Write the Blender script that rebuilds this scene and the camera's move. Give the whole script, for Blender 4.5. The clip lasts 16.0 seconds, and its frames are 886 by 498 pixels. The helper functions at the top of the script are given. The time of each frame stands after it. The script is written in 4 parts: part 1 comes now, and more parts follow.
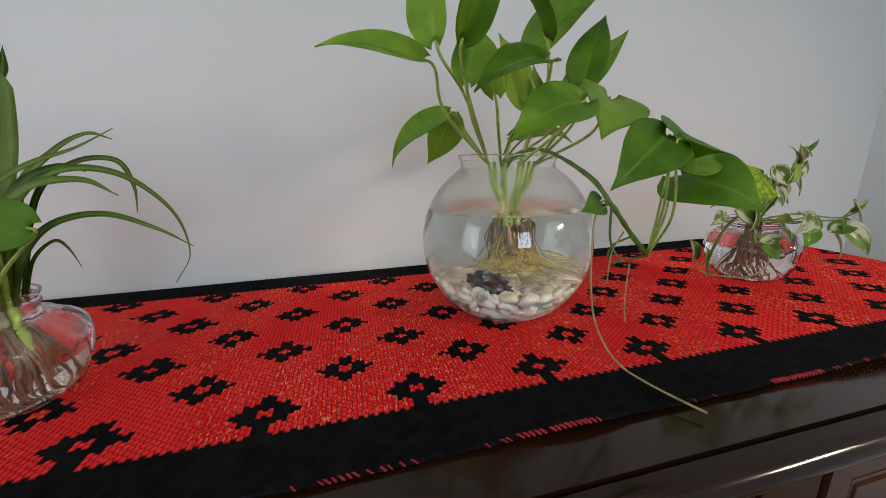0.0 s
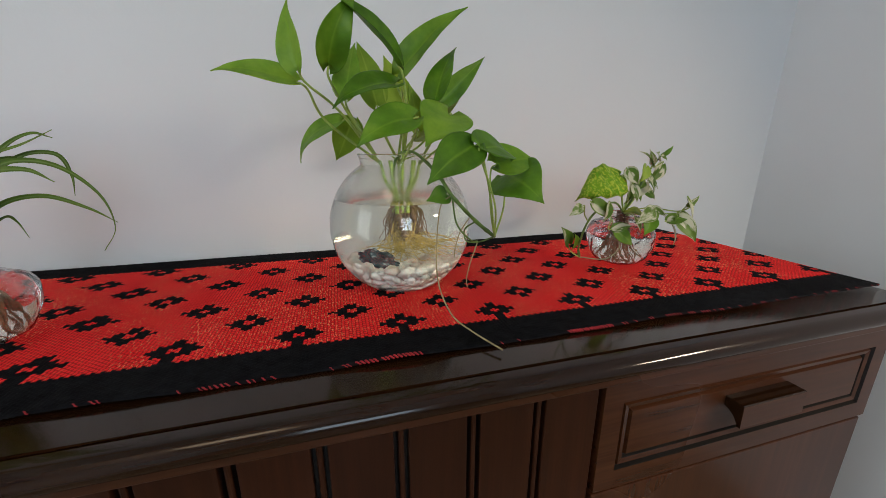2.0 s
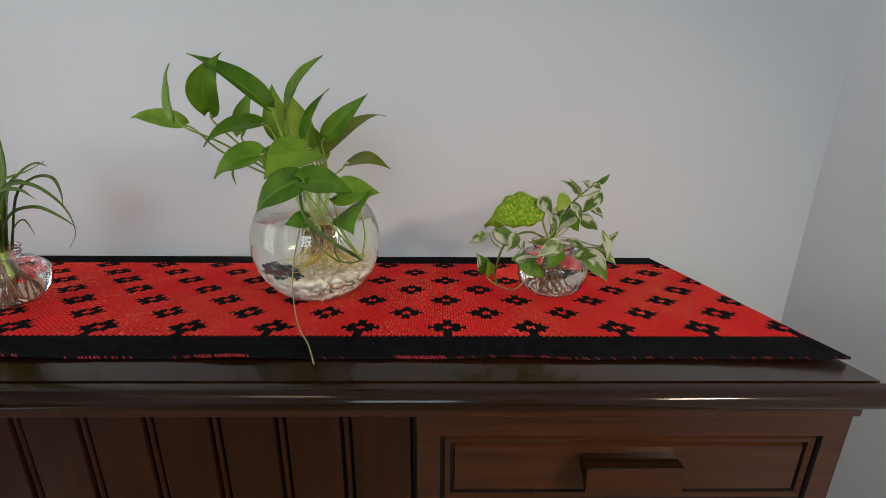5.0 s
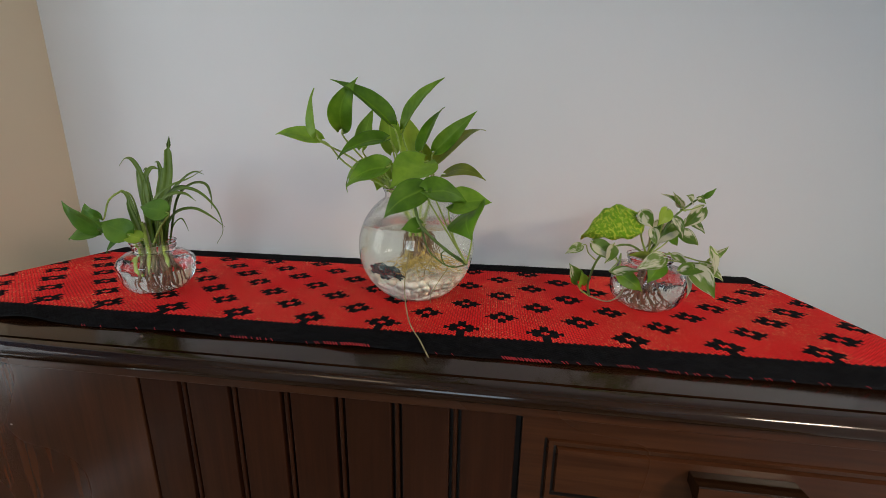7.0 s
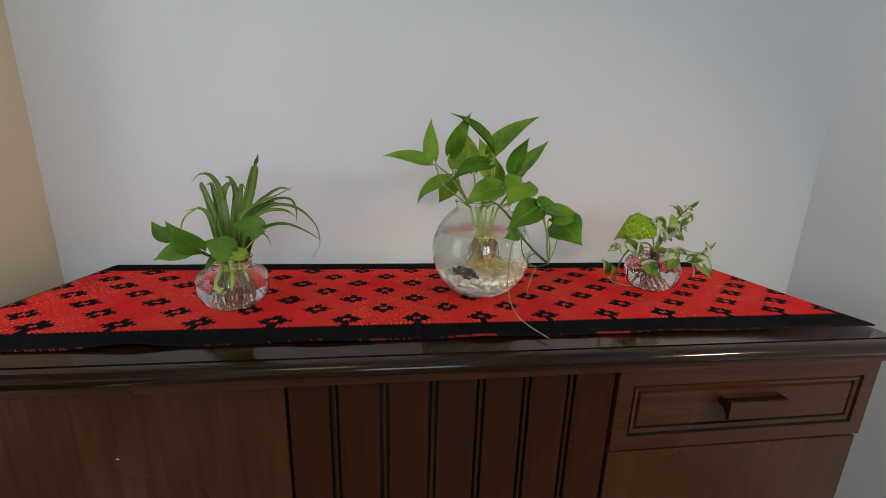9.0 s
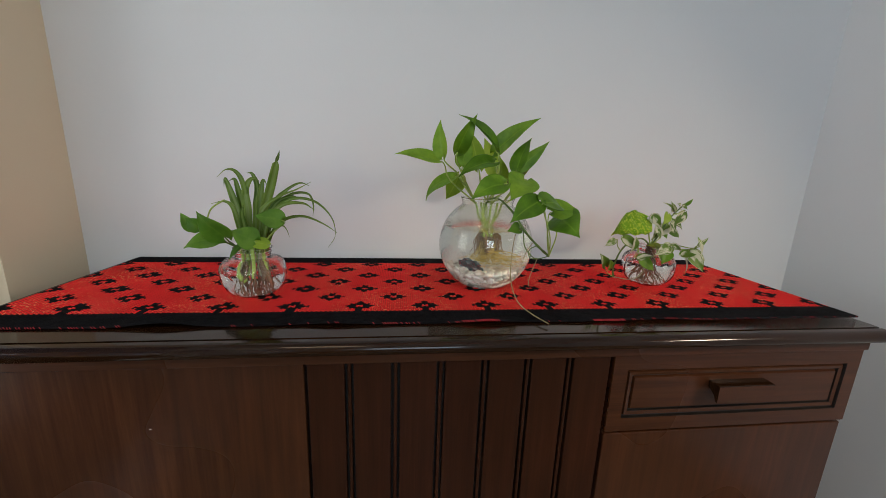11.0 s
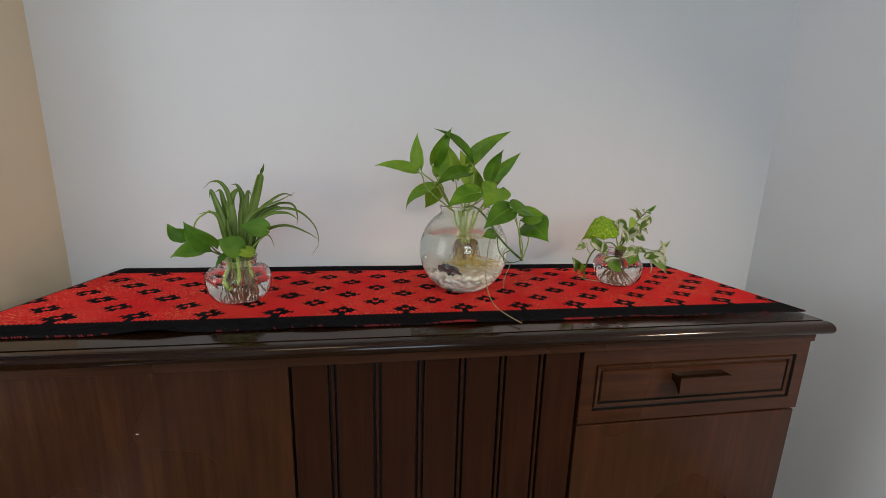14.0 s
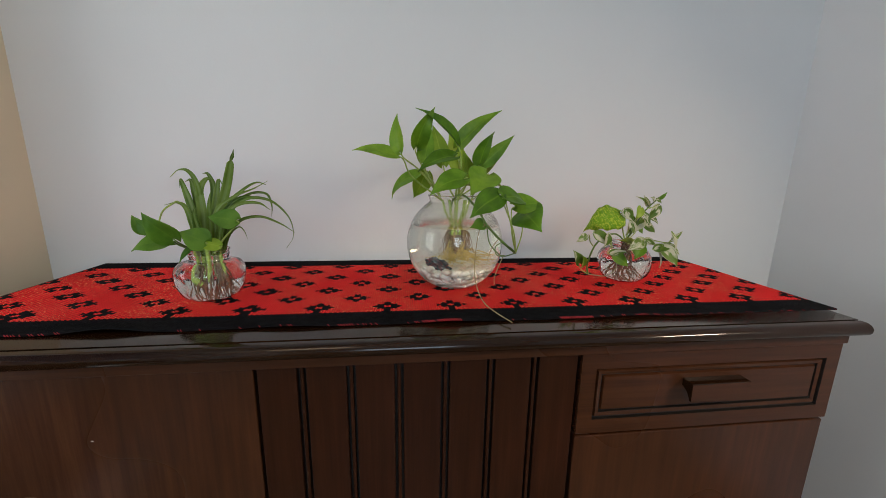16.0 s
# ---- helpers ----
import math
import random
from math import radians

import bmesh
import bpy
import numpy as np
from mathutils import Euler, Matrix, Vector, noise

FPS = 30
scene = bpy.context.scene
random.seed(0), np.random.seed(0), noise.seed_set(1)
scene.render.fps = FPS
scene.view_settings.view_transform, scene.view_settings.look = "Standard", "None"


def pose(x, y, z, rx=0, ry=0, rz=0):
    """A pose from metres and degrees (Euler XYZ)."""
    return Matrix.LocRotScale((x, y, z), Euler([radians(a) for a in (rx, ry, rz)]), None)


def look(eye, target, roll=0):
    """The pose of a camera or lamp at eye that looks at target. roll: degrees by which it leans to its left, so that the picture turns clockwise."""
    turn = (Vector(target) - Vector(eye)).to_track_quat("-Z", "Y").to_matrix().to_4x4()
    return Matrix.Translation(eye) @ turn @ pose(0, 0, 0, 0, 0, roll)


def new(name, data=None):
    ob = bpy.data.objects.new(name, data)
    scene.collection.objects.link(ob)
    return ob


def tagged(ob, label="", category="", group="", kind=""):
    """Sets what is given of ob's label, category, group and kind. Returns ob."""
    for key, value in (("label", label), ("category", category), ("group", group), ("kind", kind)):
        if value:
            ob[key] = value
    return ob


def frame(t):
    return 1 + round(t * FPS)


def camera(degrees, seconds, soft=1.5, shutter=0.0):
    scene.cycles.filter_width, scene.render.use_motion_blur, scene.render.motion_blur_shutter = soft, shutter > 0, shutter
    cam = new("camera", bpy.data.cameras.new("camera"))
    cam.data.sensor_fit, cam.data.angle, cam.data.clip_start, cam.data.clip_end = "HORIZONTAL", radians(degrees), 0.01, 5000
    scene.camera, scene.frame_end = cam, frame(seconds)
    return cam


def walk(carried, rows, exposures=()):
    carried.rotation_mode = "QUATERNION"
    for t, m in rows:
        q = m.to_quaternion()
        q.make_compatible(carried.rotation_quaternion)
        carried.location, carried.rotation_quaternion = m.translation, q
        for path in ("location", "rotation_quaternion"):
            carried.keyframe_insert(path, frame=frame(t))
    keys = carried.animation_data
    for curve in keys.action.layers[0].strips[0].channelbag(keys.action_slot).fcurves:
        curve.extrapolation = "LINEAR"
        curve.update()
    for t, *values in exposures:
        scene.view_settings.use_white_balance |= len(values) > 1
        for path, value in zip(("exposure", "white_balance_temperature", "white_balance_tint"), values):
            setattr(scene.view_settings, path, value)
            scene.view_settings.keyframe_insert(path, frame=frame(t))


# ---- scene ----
cam = camera(100.9, 16.0, soft=0.7)
METRES, EYE, TILT, LEAN, TURN = 1.3, 1.10, 0.0, 0.0, -14.0
ROWS = [
    (0.0, 0.0, 0.0, 0.0, -0.32, -14.35, 1.25),
    (0.5, 0.048, 0.0038, -0.0023, 3.35, -14.83, 0.76),
    (1.0, 0.0804, 0.0025, -0.0017, 5.81, -15.36, 0.18),
    (1.5, 0.0873, -0.0396, -0.0016, 1.47, -15.05, 0.99),
    (2.0, 0.1017, -0.0803, 0.0065, -1.93, -15.45, 0.07),
    (2.5, 0.1044, -0.0839, 0.0115, -0.42, -14.84, 0.21),
    (3.0, 0.1447, -0.0681, 0.0174, 2.28, -14.79, 0.18),
    (3.5, 0.2208, -0.037, 0.0183, 6.92, -15.72, -0.06),
    (6.0, 0.3639, -0.1079, 0.0391, 18.99, -13.28, -0.38),
    (6.5, 0.338, -0.1107, 0.0381, 22.62, -12.94, -0.35),
    (7.0, 0.2972, -0.1165, 0.0347, 21.67, -13.14, -0.79),
    (7.5, 0.2179, -0.1383, 0.0344, 18.56, -12.55, -0.25),
    (8.0, 0.1477, -0.1678, 0.0405, 13.09, -12.57, -0.77),
    (8.5, 0.1022, -0.2163, 0.0479, 10.01, -11.78, -0.91),
    (9.0, 0.0719, -0.2594, 0.06, 7.11, -13.16, -1.63),
    (11.5, 0.0705, -0.3022, 0.0504, 7.65, -12.6, -2.03),
    (12.0, 0.0712, -0.3071, 0.0504, 7.28, -12.54, -2.4),
    (12.5, 0.0728, -0.3168, 0.0524, 6.1, -12.4, -2.35),
    (13.0, 0.0766, -0.3295, 0.0542, 5.59, -12.59, -2.25),
    (13.5, 0.0804, -0.3336, 0.0543, 5.27, -11.89, -2.04),
    (14.0, 0.088, -0.3303, 0.0517, 5.46, -11.06, -1.5),
    (14.5, 0.0963, -0.3216, 0.0488, 5.79, -10.04, -1.19),
    (15.0, 0.1059, -0.3089, 0.0441, 6.53, -10.53, -0.94),
    (15.5, 0.1162, -0.2959, 0.0409, 7.29, -11.45, -0.87),
    (16.0, 0.1247, -0.2768, 0.038, 7.32, -11.82, -0.89),
]
walk(cam, [(t, pose(0, 0, EYE, TILT, LEAN, TURN) @ pose(METRES * x, METRES * y, METRES * z, 90 + pitch, roll, yaw)) for t, x, y, z, yaw, pitch, roll in ROWS],
     exposures=[(0.0, -0.08, 6260, 9), (3.5, -0.04, 6280, 9), (6.0, -0.13, 6370, 10), (16.0, -0.06, 6420, 10)])

# ---- light ----
world = bpy.data.worlds.new("daylight")
scene.world = world
world.use_nodes = True
sky = world.node_tree.nodes.new("ShaderNodeTexSky")
sky.sky_type, sky.sun_disc = "NISHITA", False
sky.sun_elevation, sky.sun_rotation = radians(40), radians(150)
world.node_tree.links.new(sky.outputs["Color"], world.node_tree.nodes["Background"].inputs["Color"])
world.node_tree.nodes["Background"].inputs["Strength"].default_value = 0.05


def area_lamp(name, m, wide, high, watts, colour, spread=180):
    data = bpy.data.lights.new(name, "AREA")
    data.shape, data.size, data.size_y, data.energy, data.color, data.spread = "RECTANGLE", wide, high, watts, colour, radians(spread)
    ob = new(name, data)
    ob.matrix_world = m
    return ob


# sky light in the window behind the walk and outside the glass door of the side wall; an unseen lamp added at the
# ceiling to warm the left, and a warm lamp on the east wall
area_lamp("window_daylight", look((0.15, -2.62, 1.55), (0.45, 0.6, 0.75)), 0.85, 1.0, 16.0, (0.68, 0.86, 1.0))
area_lamp("door_daylight", look((-1.80, -0.34, 1.05), (0.6, 0.35, 1.00)), 0.80, 1.8, 9.0, (0.94, 0.97, 0.97))
area_lamp("ceiling_lamp_light", look((-0.50, -0.80, 2.60), (-0.50, -0.80, 0)), 0.5, 0.5, 4.0, (1.0, 0.76, 0.48))
area_lamp("wall_lamp_light", look((1.29, -0.48, 1.42), (0.52, 0.14, 0.48)), 0.28, 0.09, 4.4, (1.0, 0.82, 0.60), 120)

# ---- materials ----
def material(name, rough=0.6, metal=0.0):
    m = bpy.data.materials.new(name)
    m.use_nodes = True
    t = m.node_tree
    b = t.nodes["Principled BSDF"]
    b.inputs["Roughness"].default_value = rough
    b.inputs["Metallic"].default_value = metal
    return m, t, b


def coords(t, scale=(1, 1, 1), kind="Object"):
    c = t.nodes.new("ShaderNodeTexCoord")
    mp = t.nodes.new("ShaderNodeMapping")
    mp.inputs["Scale"].default_value = scale
    t.links.new(c.outputs[kind], mp.inputs["Vector"])
    return mp.outputs["Vector"]


def noise_tex(t, vec, scale, detail=4, rough=0.55):
    n = t.nodes.new("ShaderNodeTexNoise")
    n.inputs["Scale"].default_value, n.inputs["Detail"].default_value, n.inputs["Roughness"].default_value = scale, detail, rough
    t.links.new(vec, n.inputs["Vector"])
    return n.outputs["Fac"]


def ramp(t, fac, stops):
    r = t.nodes.new("ShaderNodeValToRGB")
    e = r.color_ramp.elements
    while len(e) < len(stops):
        e.new(0.5)
    for item, (p, c) in zip(e, stops):
        item.position, item.color = p, (*c, 1)
    t.links.new(fac, r.inputs["Fac"])
    return r.outputs["Color"]


def blend(t, fac, a, b, how="MIX"):
    n = t.nodes.new("ShaderNodeMix")
    n.data_type, n.blend_type = "RGBA", how
    for socket, value in ((n.inputs["Factor"], fac), (n.inputs["A"], a), (n.inputs["B"], b)):
        if hasattr(value, "is_linked"):
            t.links.new(value, socket)
        elif isinstance(value, (int, float)):
            socket.default_value = value
        else:
            socket.default_value = (*value, 1)
    return n.outputs["Result"]


def math_node(t, how, a, b=0.0):
    n = t.nodes.new("ShaderNodeMath")
    n.operation = how
    for socket, value in zip(n.inputs, (a, b)):
        if hasattr(value, "is_linked"):
            t.links.new(value, socket)
        else:
            socket.default_value = value
    return n.outputs["Value"]


def bump(t, b, height, strength, distance):
    n = t.nodes.new("ShaderNodeBump")
    n.inputs["Strength"].default_value, n.inputs["Distance"].default_value = strength, distance
    t.links.new(height, n.inputs["Height"])
    t.links.new(n.outputs["Normal"], b.inputs["Normal"])


def make_paint(name, light, dark, rough=0.75):
    m, t, b = material(name, rough)
    v = coords(t)
    large, fine = noise_tex(t, v, 1.3, 3), noise_tex(t, v, 220, 2)
    t.links.new(ramp(t, large, ((0.3, dark), (0.7, light))), b.inputs["Base Color"])
    bump(t, b, blend(t, 0.4, fine, noise_tex(t, v, 35, 3)), 0.25, 0.0012)
    return m


def make_wood(name, along=(3, 60, 3), gloss=0.3, rough=(0.24, 0.38), coat=0.0, stain=1.0, red=1.0):
    """Dark stained, lacquered wood with soft long grain and cloudy stain."""
    m, t, b = material(name, 0.3)
    v = coords(t, along)
    grain, pores, patch = noise_tex(t, v, 3.0, 6, 0.6), noise_tex(t, v, 16, 3), noise_tex(t, coords(t), 3.5, 3)
    col = ramp(t, grain, [(p, (stain * c[0], stain * red * c[1], stain * c[2])) for p, c in ((0.28, (0.044, 0.0163, 0.0057)), (0.53, (0.075, 0.0277, 0.0094)), (0.80, (0.114, 0.0438, 0.0152)))])
    col = blend(t, ramp(t, patch, ((0.35, (0.0, 0.0, 0.0)), (0.7, (0.6, 0.6, 0.6)))), col, tuple(stain * k for k in (0.044, 0.0168, 0.0064)))
    t.links.new(col, b.inputs["Base Color"])
    t.links.new(ramp(t, noise_tex(t, coords(t), 4, 1), ((0.3, (rough[0],) * 3), (0.7, (rough[1],) * 3))), b.inputs["Roughness"])
    b.inputs["Specular IOR Level"].default_value = gloss
    b.inputs["Coat Weight"].default_value, b.inputs["Coat Roughness"].default_value = coat, 0.07
    bump(t, b, pores, 0.02, 0.0003)
    return m


def make_plain(name, colour, rough=0.6, vary=0.35, scale=60, metal=0.0):
    m, t, b = material(name, rough, metal)
    v = coords(t)
    c = Vector(colour)
    n = noise_tex(t, v, scale, 4)
    t.links.new(ramp(t, n, ((0.3, tuple(c * (1 - vary))), (0.7, tuple(c * (1 + vary))))), b.inputs["Base Color"])
    bump(t, b, n, 0.2, 0.0008)
    return m


def make_glass(name, ior, tint, relief=0.0):
    m, t, b = material(name, 0.0)
    b.inputs["Transmission Weight"].default_value, b.inputs["IOR"].default_value = 1.0, ior
    b.inputs["Base Color"].default_value = (*tint, 1)
    if relief:
        bump(t, b, noise_tex(t, coords(t), 30, 2), relief, 0.004)
    return m


def make_weave(name, black):
    """Coarse flat weave: rows of small thread knots, on red with gold threads."""
    m, t, b = material(name, 0.85)
    v = coords(t)
    sep = t.nodes.new("ShaderNodeSeparateXYZ")
    t.links.new(v, sep.inputs["Vector"])
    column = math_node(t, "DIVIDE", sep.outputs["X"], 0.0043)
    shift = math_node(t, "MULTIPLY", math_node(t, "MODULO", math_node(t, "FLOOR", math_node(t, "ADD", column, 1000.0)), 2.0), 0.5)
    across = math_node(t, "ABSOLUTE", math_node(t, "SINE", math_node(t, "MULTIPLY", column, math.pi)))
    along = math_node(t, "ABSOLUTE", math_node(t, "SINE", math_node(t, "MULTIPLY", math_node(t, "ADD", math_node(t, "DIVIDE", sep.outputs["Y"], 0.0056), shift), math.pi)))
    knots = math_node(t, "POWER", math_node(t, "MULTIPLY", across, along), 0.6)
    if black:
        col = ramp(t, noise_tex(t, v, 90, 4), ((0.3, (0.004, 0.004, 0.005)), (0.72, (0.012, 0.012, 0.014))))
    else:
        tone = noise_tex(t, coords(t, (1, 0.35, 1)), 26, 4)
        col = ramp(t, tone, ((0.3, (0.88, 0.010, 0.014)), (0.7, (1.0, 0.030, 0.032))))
        # shade in the hollows between knots, multiplied into the red
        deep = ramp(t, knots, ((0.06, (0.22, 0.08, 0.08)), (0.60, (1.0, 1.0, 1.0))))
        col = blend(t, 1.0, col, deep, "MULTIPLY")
        thread = noise_tex(t, coords(t, (760, 130, 1)), 1.0, 1)
        patch = noise_tex(t, coords(t, (1, 0.5, 1)), 11, 2)
        gold = math_node(t, "MULTIPLY", ramp(t, thread, ((0.605, (0.0,) * 3), (0.645, (1.0,) * 3))), ramp(t, patch, ((0.38, (0.10,) * 3), (0.62, (0.78,) * 3))))
        col = blend(t, gold, col, (1.0, 0.50, 0.22))
    t.links.new(col, b.inputs["Base Color"])
    b.inputs["Specular IOR Level"].default_value = 0.05 if black else 0.15
    bump(t, b, noise_tex(t, coords(t, (1, 3, 1)), 700, 2), 0.5, 0.0012)
    return m


WALL = make_paint("wall_paint", (0.79, 0.795, 0.80), (0.75, 0.755, 0.76))
CREAM = make_paint("cream_wall_paint", (0.83, 0.69, 0.50), (0.79, 0.65, 0.46))
CEILING = make_paint("ceiling_paint", (0.84, 0.84, 0.84), (0.80, 0.80, 0.80))
TRIM = make_paint("trim_paint", (0.82, 0.83, 0.84), (0.78, 0.79, 0.80), 0.4)
WOOD = make_wood("dark_wood_upright", (30, 30, 1.6), 0.30, (0.26, 0.30), stain=0.88, red=0.88)
# the doors' wood again, with the centre's dimmer light put into its colour
WOOD_PANEL = make_wood("shaded_panel_wood", (36, 36, 1.4), 0.18, (0.28, 0.34), stain=0.55, red=0.80)
WOOD_LONG = make_wood("dark_wood_long", (1.6, 40, 40), 0.30, (0.26, 0.30), stain=0.88, red=0.88)
WOOD_TOP = make_wood("lacquered_wood_top", (1.6, 40, 40), 0.30, (0.10, 0.15), 0.10, 0.30)
# near-black: glaze in the drawer moulding, painted shade in gaps and panel grooves
GROOVE = make_plain("groove_glaze_and_gap_shade", (0.006, 0.004, 0.003), 0.5)
TILE = make_plain("floor_tile_glaze", (0.24, 0.17, 0.115), 0.35, 0.1, 6)
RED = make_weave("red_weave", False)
BLACK = make_weave("black_weave", True)
GLASS = make_glass("clear_glass", 1.45, (0.985, 0.995, 0.99))
FOGGED = make_glass("glass_with_condensation", 1.45, (0.98, 0.992, 0.955))
fog = FOGGED.node_tree
height = fog.nodes.new("ShaderNodeSeparateXYZ")
fog.links.new(coords(fog), height.inputs["Vector"])
band = ramp(fog, math_node(fog, "DIVIDE", math_node(fog, "SUBTRACT", height.outputs["Z"], 1.03), 0.06), ((0.10, (0.0,) * 3), (0.22, (0.26,) * 3), (0.88, (0.20,) * 3), (0.95, (0.0,) * 3)))
droplets = ramp(fog, noise_tex(fog, coords(fog), 160, 3), ((0.3, (0.6,) * 3), (0.7, (1.0,) * 3)))
fog.links.new(math_node(fog, "MULTIPLY", band, droplets), fog.nodes["Principled BSDF"].inputs["Roughness"])
SWIRL = make_glass("swirled_glass", 1.45, (0.985, 0.99, 0.99), 0.7)
SWIRL.node_tree.nodes["Principled BSDF"].inputs["Roughness"].default_value = 0.07
WATER = make_glass("water", 1.33, (0.985, 0.99, 0.955))
METAL = make_plain("dark_bronze", (0.03, 0.02, 0.016), 0.3, 0.2, 40, 0.7)

# ---- building helpers ----
def part(name, bm, mat, parent=None, label="", smooth=False, solid=False):
    """Links a bmesh as one mesh object, under a thing or a part."""
    me = bpy.data.meshes.new(name)
    bmesh.ops.recalc_face_normals(bm, faces=bm.faces)
    if solid and bm.calc_volume(signed=True) < 0:
        bmesh.ops.reverse_faces(bm, faces=bm.faces)
    bm.to_mesh(me)
    bm.free()
    for p in me.polygons:
        p.use_smooth = smooth
    for m in (mat if isinstance(mat, (list, tuple)) else (mat,)):
        me.materials.append(m)
    ob = new(name, me)
    ob.parent = parent
    if label:
        ob["label"] = label
    return ob


def empty(name, place=(0, 0, 0)):
    ob = new(name)
    ob.location = place
    ob.empty_display_size = 0.05
    bpy.context.view_layer.update()
    return ob


def box(x0, x1, y0, y1, z0, z1, bevel=0.0, segments=2, bm=None):
    out = bm or bmesh.new()
    r = bmesh.ops.create_cube(out, size=1.0, matrix=Matrix.LocRotScale(((x0 + x1) / 2, (y0 + y1) / 2, (z0 + z1) / 2), None, (x1 - x0, y1 - y0, z1 - z0)))
    if bevel:
        edges = list({e for v in r["verts"] for e in v.link_edges})
        bmesh.ops.bevel(out, geom=edges, offset=bevel, segments=segments, profile=0.5, affect="EDGES")
    return out


def prism(profile, x0, x1):
    """A profile of (y, z) pairs drawn out along x, closed at both ends."""
    bm = bmesh.new()
    a = [bm.verts.new((x0, y, z)) for y, z in profile]
    b = [bm.verts.new((x1, y, z)) for y, z in profile]
    n = len(profile)
    for i in range(n):
        bm.faces.new((a[i], a[(i + 1) % n], b[(i + 1) % n], b[i]))
    bm.faces.new(a)
    bm.faces.new(b[::-1])
    return bm


def lathe(profile, centre, steps=64, wobble=0.0):
    """A turned shape from (radius, z) pairs; a radius of 0 closes it."""
    bm = bmesh.new()
    rings = []
    for r, z in profile:
        if r < 1e-6:
            rings.append([bm.verts.new((centre[0], centre[1], z))])
        else:
            ring = []
            for k in range(steps):
                a = 2 * math.pi * k / steps
                q = r * (1 + wobble * math.sin(5 * a + 120 * z))
                ring.append(bm.verts.new((centre[0] + q * math.cos(a), centre[1] + q * math.sin(a), z)))
            rings.append(ring)
    for p, q in zip(rings, rings[1:]):
        for k in range(steps):
            j = (k + 1) % steps
            if len(p) == 1 and len(q) > 1:
                bm.faces.new((p[0], q[k], q[j]))
            elif len(q) == 1 and len(p) > 1:
                bm.faces.new((p[k], p[j], q[0]))
            elif len(p) > 1:
                bm.faces.new((p[k], p[j], q[j], q[k]))
    return bm


# ---- the room ----
TOP = 0.889          # height of the sideboard's top
CLOTH = 0.893        # upper side of the runner
BACK, LEFT, RIGHT, FRONT = 0.69, -0.87, 1.335, -2.70
HIGH = 2.7

tagged(part("floor", box(LEFT - 0.12, RIGHT + 0.12, FRONT - 0.12, BACK + 0.12, -0.10, 0.0), TILE), "warm brown tiled floor under the sideboard", "floor", kind="structure")
tagged(part("ceiling", box(LEFT - 0.12, RIGHT + 0.12, FRONT - 0.12, BACK + 0.12, HIGH, HIGH + 0.10), CEILING), "plain white painted ceiling", "ceiling", kind="structure")
tagged(part("wall_north", box(LEFT - 0.12, RIGHT + 0.12, BACK, BACK + 0.12, 0, HIGH), WALL), "plain off-white painted wall behind the sideboard", "wall", kind="structure")
tagged(part("wall_east", box(RIGHT, RIGHT + 0.12, FRONT, BACK, 0, HIGH), WALL), "off-white painted side wall beside the sideboard", "wall", kind="structure")
def under(ob, parent):
    ob.parent = parent
    ob.matrix_parent_inverse = parent.matrix_world.inverted()
    return ob


OY0, OY1, OZ = -0.95, 0.475, 2.15      # balcony opening in the side wall
tagged(part("wall_west", box(LEFT - 0.12, LEFT, OY1, BACK, 0, HIGH), CREAM), "short return of cream painted wall", "wall", kind="structure")
tagged(part("wall_west_far", box(LEFT - 0.12, LEFT, FRONT, OY0, 0, HIGH), WALL), "off-white painted side wall", "wall", kind="structure")
tagged(part("wall_west_lintel", box(LEFT - 0.12, LEFT, OY0, OY1, OZ, HIGH), WALL), "off-white wall over the balcony door", "wall", kind="structure")
balcony = tagged(empty("door_1", (LEFT - 0.08, (OY0 + OY1) / 2, 0)), "closed white framed glass balcony door", "door", kind="structure")
for y0, y1, z0, z1 in ((OY1 - 0.04, OY1 - 0.001, 0, OZ - 0.001), (OY0 + 0.001, OY0 + 0.04, 0, OZ - 0.001), (OY0 + 0.04, OY1 - 0.04, OZ - 0.04, OZ - 0.001), (OY0 + 0.04, OY1 - 0.04, 0, 0.06)):
    under(part("door_frame", box(LEFT - 0.11, LEFT - 0.04, y0, y1, z0, z1, 0.003), TRIM), balcony)
under(part("pane", box(LEFT - 0.082, LEFT - 0.076, OY0 + 0.04, OY1 - 0.04, 0.06, OZ - 0.04), GLASS), balcony).visible_shadow = False
WX0, WX1, WZ0, WZ1 = -0.30, 0.60, 0.90, 2.10      # window in the wall behind the walk
for nm, x0, x1, z0, z1 in (("wall_south_a", LEFT - 0.12, WX0, 0, HIGH), ("wall_south_b", WX1, RIGHT + 0.12, 0, HIGH), ("wall_south_c", WX0, WX1, 0, WZ0), ("wall_south_d", WX0, WX1, WZ1, HIGH)):
    tagged(part(nm, box(x0, x1, FRONT - 0.12, FRONT, z0, z1), WALL), "off-white painted wall round the window", "wall", kind="structure")
window = tagged(empty("window_1", ((WX0 + WX1) / 2, FRONT - 0.06, WZ0)), "white framed window letting in daylight", "window", kind="structure")
for x0, x1, z0, z1 in ((WX0, WX0 + 0.05, WZ0, WZ1), (WX1 - 0.05, WX1, WZ0, WZ1), (WX0 + 0.05, WX1 - 0.05, WZ0, WZ0 + 0.05), (WX0 + 0.05, WX1 - 0.05, WZ1 - 0.05, WZ1)):
    under(part("window_frame", box(x0, x1, FRONT - 0.09, FRONT - 0.03, z0, z1, 0.003), TRIM), window)
under(part("pane", box(WX0 + 0.05, WX1 - 0.05, FRONT - 0.066, FRONT - 0.060, WZ0 + 0.05, WZ1 - 0.05), GLASS), window).visible_shadow = False

